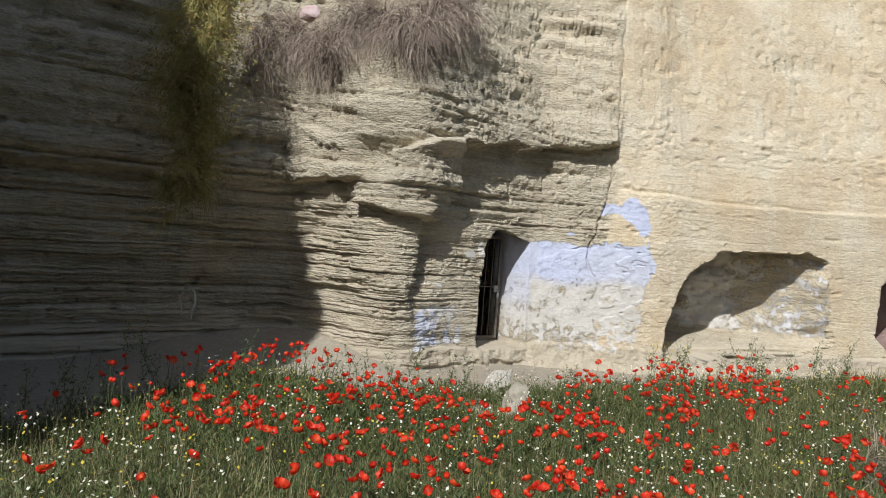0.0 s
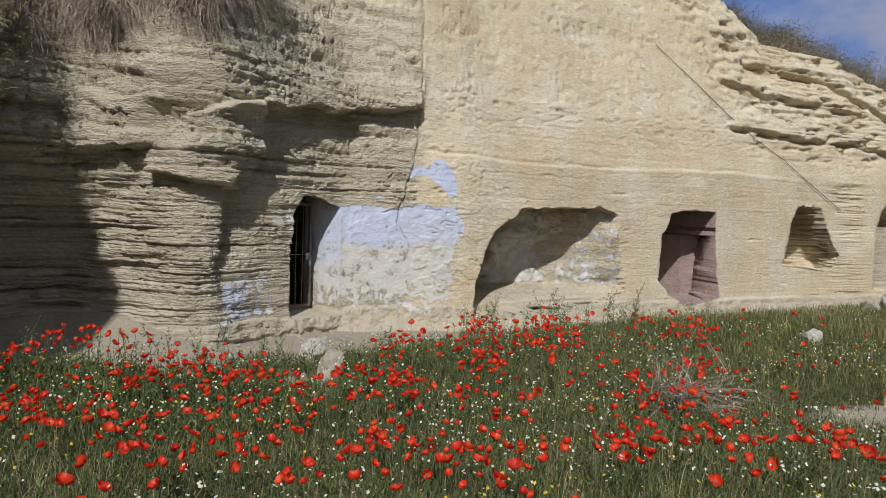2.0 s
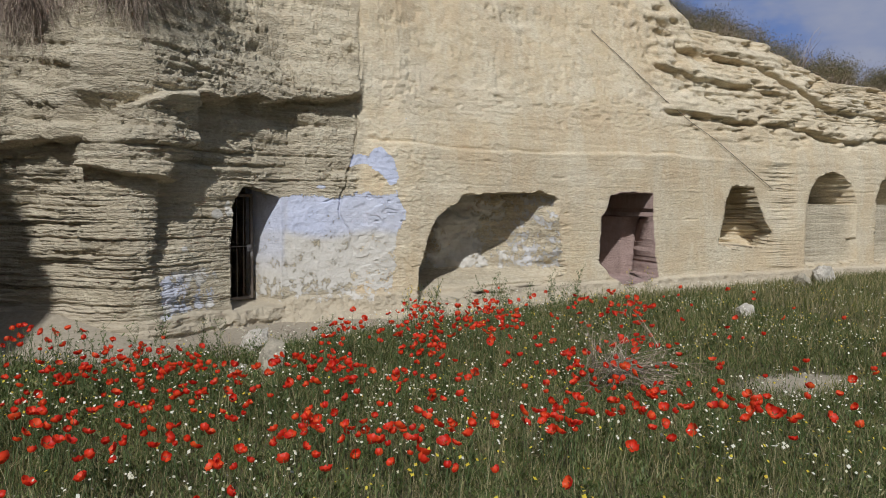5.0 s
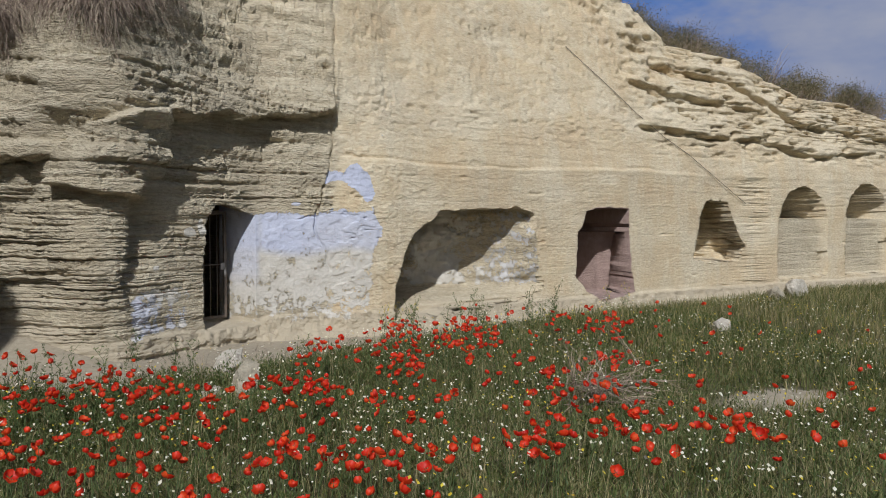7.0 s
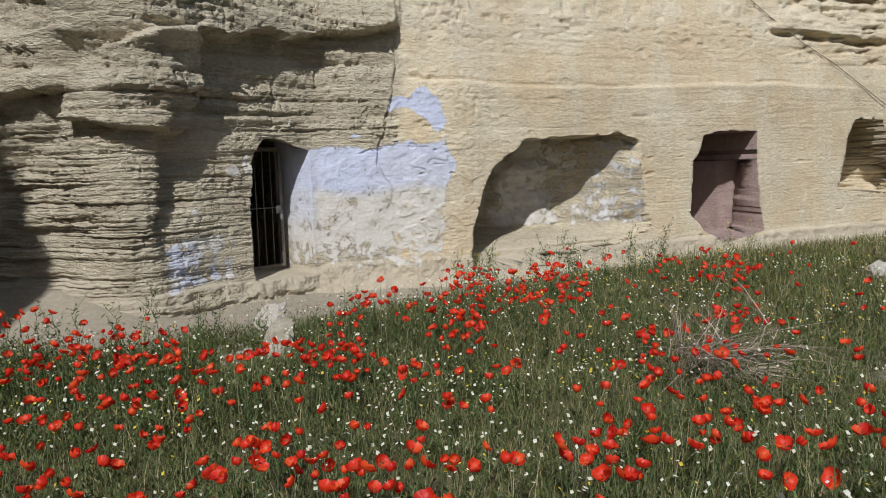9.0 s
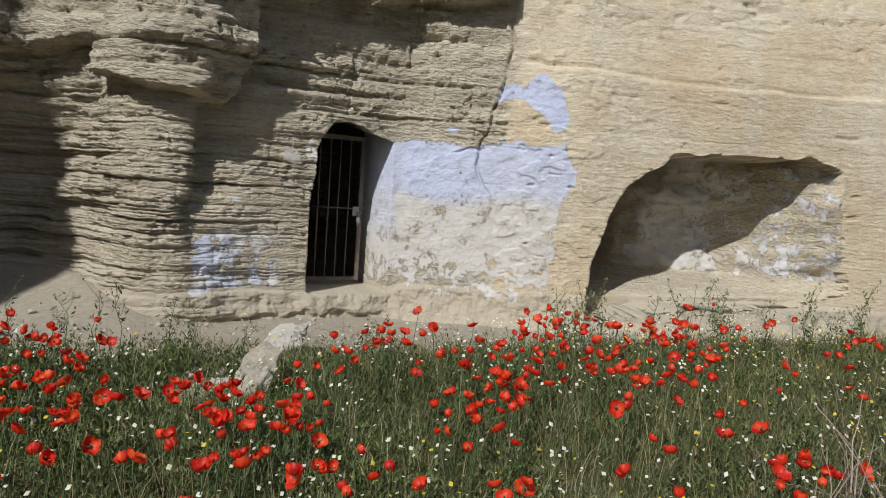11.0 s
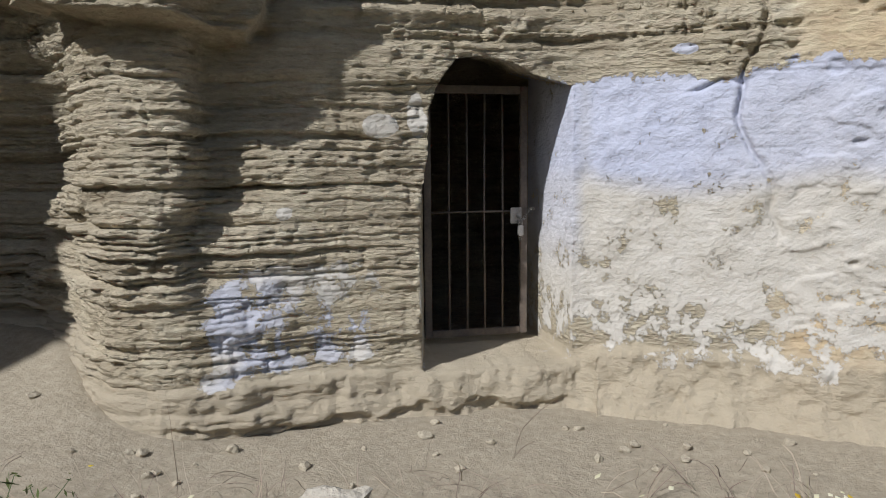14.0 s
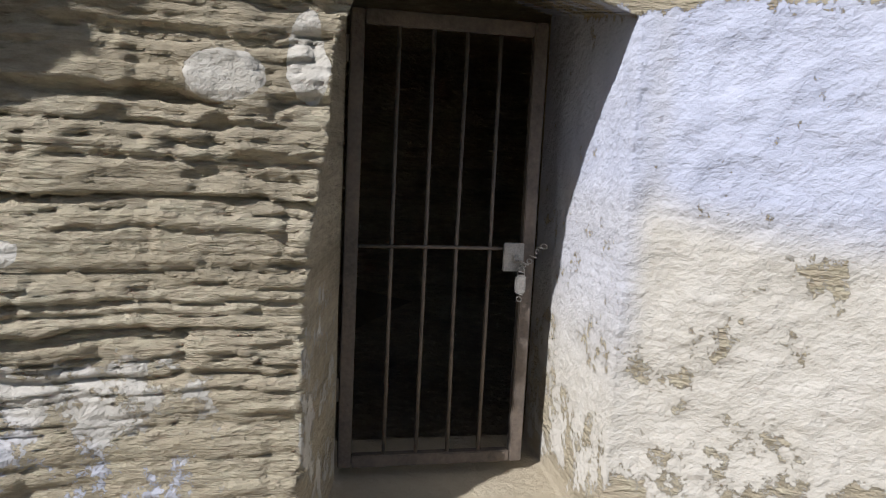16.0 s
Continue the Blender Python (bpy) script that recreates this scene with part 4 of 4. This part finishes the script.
def poppies():
    kinds = []
    for k in range(4):
        v, f, hv, hf = blossom_data(k)
        lean = (0.05, 0.09, -0.06, 0.02)[k]
        sv, sf = tube([(0, 0, -0.5), (0.02 * (k - 1.5), 0.01, -0.25), (lean * 0.2, -0.01, -0.05), (0, 0, 0.002)], [0.003, 0.0026, 0.0022, 0.002], 4)
        kinds.append((mesh_of("blossom", v, f, PETAL, True), mesh_of("heart", hv, hf, HEART, True), mesh_of("stem", sv, sf, STALK, True), (v, f, sv, sf)))
    r = np.random.RandomState(9)
    pts = []
    while len(pts) < 1080:
        x, y = r.uniform(-4.6, 9.5), r.uniform(3.0, 11.0)
        if grass_cover(x, y) < 0.6 or (0.2 < x < 1.3 and 7.4 < y < 9.2) or (-0.8 < x < 2.7 and y > 8.9):
            continue
        thick = np.interp(x, [-4.6, -3, -1, 2.5, 4.5, 6, 9.5], [0.08, 0.12, 0.12, 0.12, 0.10, 0.035, 0.015])
        thick = thick + 0.95 * max(math.exp(-((x - a) / w) ** 2 - ((y - b) / w) ** 2) for a, b, w in CLUMPS)
        if x < 0.9 and y > 8.0 and x > -0.6:
            thick *= 0.25
        if r.rand() < thick:
            pts.append((x, y))
    near = [(x, y) for x, y in pts if -1.6 < x < 4.6 and y > 5.2][:290]
    chosen = set(near)
    rest_v, rest_f, stem_v, stem_f = [], [], [], []
    for i, (x, y) in enumerate(pts):
        k = int(r.randint(4))
        z = float(ground_z(x, y)) + float(tall(x, y)) * r.uniform(0.30, 0.46) + 0.05
        m = pose(x, y, z, r.uniform(-25, 62), r.uniform(-45, 45), r.uniform(0, 360))
        s = r.uniform(0.7, 1.15)
        if (x, y) in chosen:
            head, heart, stem, _ = kinds[k]
            p = new("poppy")
            p.matrix_world = pose(x, y, z, 0, 0, 0)
            b = part("blossom", head, PETAL, p)
            b.matrix_basis = pose(0, 0, 0, r.uniform(-25, 62), r.uniform(-45, 45), r.uniform(0, 360)) @ Matrix.Diagonal((s, s, s, 1))
            h = part("heart", heart, HEART, p)
            h.matrix_basis = b.matrix_basis
            st = part("stem", stem, STALK, p)
            st.matrix_basis = pose(0, 0, 0, 0, 0, r.uniform(0, 360))
            tagged(p, "bright red open poppy on a thin green stem", "poppy", "poppies in the meadow")
            continue
        v, f, sv, sf = kinds[k][3]
        b = len(rest_v)
        rest_v += [tuple(m @ (Vector(q) * s)) for q in v]
        rest_f += [tuple(b + q for q in t) for t in f]
        b = len(stem_v)
        stem_v += [(x + q[0], y + q[1], z + q[2]) for q in sv]
        stem_f += [tuple(b + q for q in t) for t in sf]
    tagged(new("poppy_blossoms", mesh_of("poppy_blossoms", rest_v, rest_f, PETAL, True)), "red poppies scattered across the meadow", "poppies", kind="stuff")
    tagged(new("poppy_stems", mesh_of("poppy_stems", stem_v, stem_f, STALK)), "thin green poppy stems in the grass", "stems", kind="stuff")


poppies()


def ribbon_cloud(strands, width, r):
    """Many thin tapering ribbons from lists of points; each strand (k, 3)."""
    verts, faces = [], []
    for s in strands:
        b = len(verts)
        w = width * r.uniform(0.6, 1.4)
        side = np.array([r.normal(), r.normal() * 0.4, r.normal()])
        side /= np.linalg.norm(side)
        n = len(s)
        for i, p in enumerate(s):
            q = side * w * (1 - 0.75 * i / (n - 1))
            verts += [tuple(p - q), tuple(p + q)]
        faces += [(b + 2 * i, b + 2 * i + 1, b + 2 * i + 3, b + 2 * i + 2) for i in range(n - 1)]
    return verts, faces


def tuft(name, parent, roots, count, length, out, droop, width, mat, seed, label="", spread=0.5, bunch=26):
    """Wiry twigs that spring from roots in bunches, go outwards and droop."""
    r = np.random.RandomState(seed)
    strands = []
    roots = np.array(roots, float)
    for i in range(count):
        if i % bunch == 0:
            root = roots[r.randint(len(roots))] + r.normal(0, 1, 3) * (0.14, 0.08, 0.12)
            way = np.array(out, float) + r.normal(0, spread, 3)
            far = length * r.uniform(0.5, 1.15)
        p = root + r.normal(0, 0.02, 3)
        d = way / np.linalg.norm(way) + r.normal(0, 0.24, 3)
        d /= np.linalg.norm(d)
        ln = far * r.uniform(0.5, 1.1)
        pts = [p.copy()]
        for k in range(5):
            p = p + d * ln / 5
            d = d + np.array([0, 0, -droop / 5]) + r.normal(0, 0.13, 3)
            d /= np.linalg.norm(d)
            pts.append(p.copy())
        strands.append(np.array(pts))
    v, f = ribbon_cloud(strands, width, r)
    return tagged(part(name, mesh_of(name, v, f, mat), mat, parent, label), kind="stuff")


def leaf_cloud(name, parent, centres, size, count, leaf, mat, seed):
    r = np.random.RandomState(seed)
    c = np.array(centres, float)[r.randint(len(centres), size=count)] + r.normal(0, 1, (count, 3)) * size
    a = r.normal(0, 1, (count, 3))
    a /= np.linalg.norm(a, axis=1)[:, None]
    b = np.cross(a, r.normal(0, 1, (count, 3)))
    b /= np.linalg.norm(b, axis=1)[:, None]
    ln = leaf * r.uniform(0.6, 1.5, (count, 1))
    verts = np.stack([c - a * ln, c + b * ln * 0.28, c + a * ln, c - b * ln * 0.28], 1).reshape(-1, 3)
    faces = np.arange(count * 4).reshape(-1, 4)
    return tagged(part(name, mesh_of(name, verts, faces, mat), mat, parent), kind="stuff")


def bushes():
    dry = new("hanging_bush")
    dry.location = (-1.1, 10.12, 4.25)
    roots = []
    for i in range(12):
        x, z = -2.75 + 0.24 * i, 4.05 + 0.22 * math.sin(i * 1.3) + 0.04 * i
        d, _ = cliff_relief(np.array([x]), np.array([z]))
        roots.append((x + 1.1, float(foot(np.array(x))) - float(d[0]) - 10.12 - 0.02, z - 4.25))
    tuft("twig_tangle", dry, roots, 9500, 0.82, (0.18, -0.5, 0.05), 2.2, 0.0042, TWIG, 1, "grey-brown drooping dry twigs")
    tuft("limb", dry, roots, 60, 0.7, (-0.1, -0.5, 0.0), 1.6, 0.009, TWIG, 2, bunch=3)
    leaf_cloud("dry_leaves", dry, [(x, y - 0.35, z - 0.15) for x, y, z in roots], (0.26, 0.18, 0.22), 1800, 0.018, TWIG, 3)
    tagged(dry, "dry wiry bush hanging over the cliff edge", "bush")
    green = new("hanging_bush")
    green.location = (-3.2, 9.3, 4.1)
    line = [(0.12 * math.sin(i * 0.9), -0.1 + 0.04 * math.cos(i), 0.35 - 0.23 * i) for i in range(12)]
    tuft("twig_tangle", green, line, 5200, 0.5, (0.0, -0.5, 0.1), 1.8, 0.004, BROOM, 4, spread=0.7, bunch=40)
    leaf_cloud("foliage", green, line[:8], (0.27, 0.2, 0.17), 7500, 0.026, BROOM, 5)
    leaf_cloud("lower_foliage", green, line[6:], (0.18, 0.13, 0.15), 3500, 0.024, BROOM, 6)
    tagged(green, "yellow-green broom trailing down the shaded rock", "bush")
    rs = random.Random(17)
    for i in range(30):
        x = 8.9 + i * 0.34 + rs.uniform(-0.2, 0.2)
        h = rs.uniform(0.3, 0.62)
        d, _ = cliff_relief(np.array([x]), np.array([float(rim(x))]))
        back = 0.35 + 0.75 * (i % 2) + rs.uniform(0, 0.3)
        b = new("shrub")
        b.location = (x - 0.2 * back, float(foot(np.array(x))) - float(d[0]) + back, float(rim(x)) + 0.08 + 0.24 * back)
        cs = [(rs.uniform(-0.4, 0.4), rs.uniform(-0.25, 0.3), rs.uniform(-0.1, h)) for _ in range(9)]
        tuft("twig_tangle", b, [(0, 0, -0.2), (0.2, 0, -0.2), (-0.2, 0, -0.2)], 90, h * 1.7, (0, -0.1, 1), 0.3, 0.006, TWIG, 20 + i, bunch=6)
        leaf_cloud("foliage", b, cs, (0.14, 0.13, 0.12), 3200, 0.02, SHRUB, 40 + i)
        tagged(b, "low dusty green-brown shrub on the cliff edge", "shrub", "shrubs on the cliff edge")
    pile = new("brush_pile")
    pile.location = on_ground(4.35, 6.75)
    tuft("brushwood", pile, [(-0.25, 0, 0.1), (0.1, 0.1, 0.12), (0.3, -0.1, 0.1), (0, -0.2, 0.12)], 420, 0.9, (0.5, -0.1, 0.2), 0.7, 0.004, TWIG, 70, spread=0.8, bunch=6)
    tagged(pile, "heap of grey dry twigs in the grass", "brushwood")
    for i, (x, y) in enumerate(((1.3, 9.9), (0.4, 9.55), (2.2, 10.3), (0.05, 9.2))):
        p = new("dry_roots")
        p.location = on_ground(x, y)
        tuft("root_tangle", p, [(0, 0, 0.03), (0.2, 0.05, 0.03), (-0.2, 0, 0.03)], 110, 0.4, (0, 0, 0.25), 0.9, 0.0022, TWIG, 80 + i, spread=0.9, bunch=3)
        tagged(p, "scattered thin dry roots on bare earth", "twigs")


bushes()


def weed(seed, height, flower=None):
    w = new("tall_weed")
    r = random.Random(seed)
    main = [(r.uniform(-0.02, 0.02) * k, r.uniform(-0.02, 0.02) * k, height * k / 4) for k in range(5)]
    rod("stalk", main, [0.004, 0.0035, 0.003, 0.0025, 0.0015], STALK, w, 4)
    pts, heads = [], []
    for i in range(r.randint(5, 9)):
        f = r.uniform(0.3, 0.95)
        k = min(3, int(f * 4))
        a, b = Vector(main[k]), Vector(main[k + 1])
        p = a.lerp(b, f * 4 - k)
        d = Vector((r.uniform(-1, 1), r.uniform(-1, 1), r.uniform(0.6, 1.6))).normalized() * height * r.uniform(0.14, 0.3)
        rod("side_stalk", [p, p + d * 0.5 + Vector((0, 0, -0.01)), p + d], [0.0022, 0.0018, 0.001], STALK, w, 3)
        heads.append(tuple(p + d))
        pts.append(tuple(p))
    leaf_cloud("leaves", w, [m for m in main[:4]] + pts, (0.035, 0.035, 0.05), 48, 0.022, WEED, seed)
    leaf_cloud("seed_spray", w, heads + [main[4]], (0.008, 0.008, 0.014), 90, 0.009, flower or WEED, seed + 1)
    return tagged(w, "tall thin meadow weed with small seed heads" if not flower else "tall weed with small yellow flowers", "weed", "tall weeds at the meadow edge")


def weeds():
    rs = random.Random(23)
    made = [weed(100 + k, 0.42 + 0.07 * k) for k in range(5)]
    yellow = weed(140, 0.5, YELLOW)
    spots = []
    while len(spots) < 56:
        x = rs.uniform(-4.2, 6.5)
        gap = float(np.interp(x, [-6, -4, -3, -2.2, -1.5, 0, 0.8, 2.0, 3.4, 5, 8], [3.7, 3.6, 3.0, 2.1, 1.7, 1.5, 2.2, 1.7, 1.0, 0.8, 0.6]))
        y = float(foot(np.array(x))) - gap - abs(rs.gauss(0, 0.45))
        if (0.35 < x < 1.5 and y > 7.6 and rs.random() < 0.85) or (-0.6 < x < 2.9 and y > 9.35):
            continue
        if float(grass_cover(np.array(x), np.array(y))) < 0.55 or (-0.8 < x < 3.0 and y > 9.0):
            continue
        spots.append((x, y))
    for i, (x, y) in enumerate(spots):
        m = pose(*on_ground(x, y, -0.01), rs.uniform(-8, 8), rs.uniform(-8, 8), rs.uniform(0, 360))
        if i < 5:
            made[i].matrix_basis = m
        else:
            copy_thing(made[i % 5], m)
    yellow.matrix_basis = pose(*on_ground(3.15, 10.75))
    for x, y in ((3.35, 10.85), (3.05, 10.6), (3.5, 10.6), (-3.6, 9.2), (-3.75, 9.0), (7.4, 11.6), (7.9, 11.8)):
        copy_thing(yellow, pose(*on_ground(x, y), 0, 0, rs.uniform(0, 360)))


weeds()


# ---- small things on the rock ----
def on_cliff(x, z, off):
    d, _ = cliff_relief(np.array([x]), np.array([z]))
    nx, ny = inward(np.array([x]))
    k = float(d[0]) + off
    return (x - k * float(nx[0]), float(foot(np.array(x))) - k * float(ny[0]), z)


line = [(7.35, 4.85), (7.46, 4.76), (8.2, 4.2), (8.91, 3.64), (9.6, 3.2), (10.21, 2.89), (11.0, 2.42), (11.96, 1.89)]
cable = rod("cable", [on_cliff(x, z, 0.03) for x, z in line], 0.007, CABLE)
tagged(cable, "old grey cable hanging slanting across the rock", "cable")
loop = [(-3.38 + 0.02 * math.sin(k), 9.72, 0.30 + 0.05 * k) for k in range(6)] + [(-3.33, 9.7, 0.66), (-3.26, 9.7, 0.69), (-3.2, 9.7, 0.63), (-3.19, 9.71, 0.5), (-3.23, 9.72, 0.36), (-3.25, 9.74, 0.25)]
tagged(rod("bent_hose", loop, 0.011, HOSE, sides=8), "pale bent hose end sticking out of the bank", "hose")
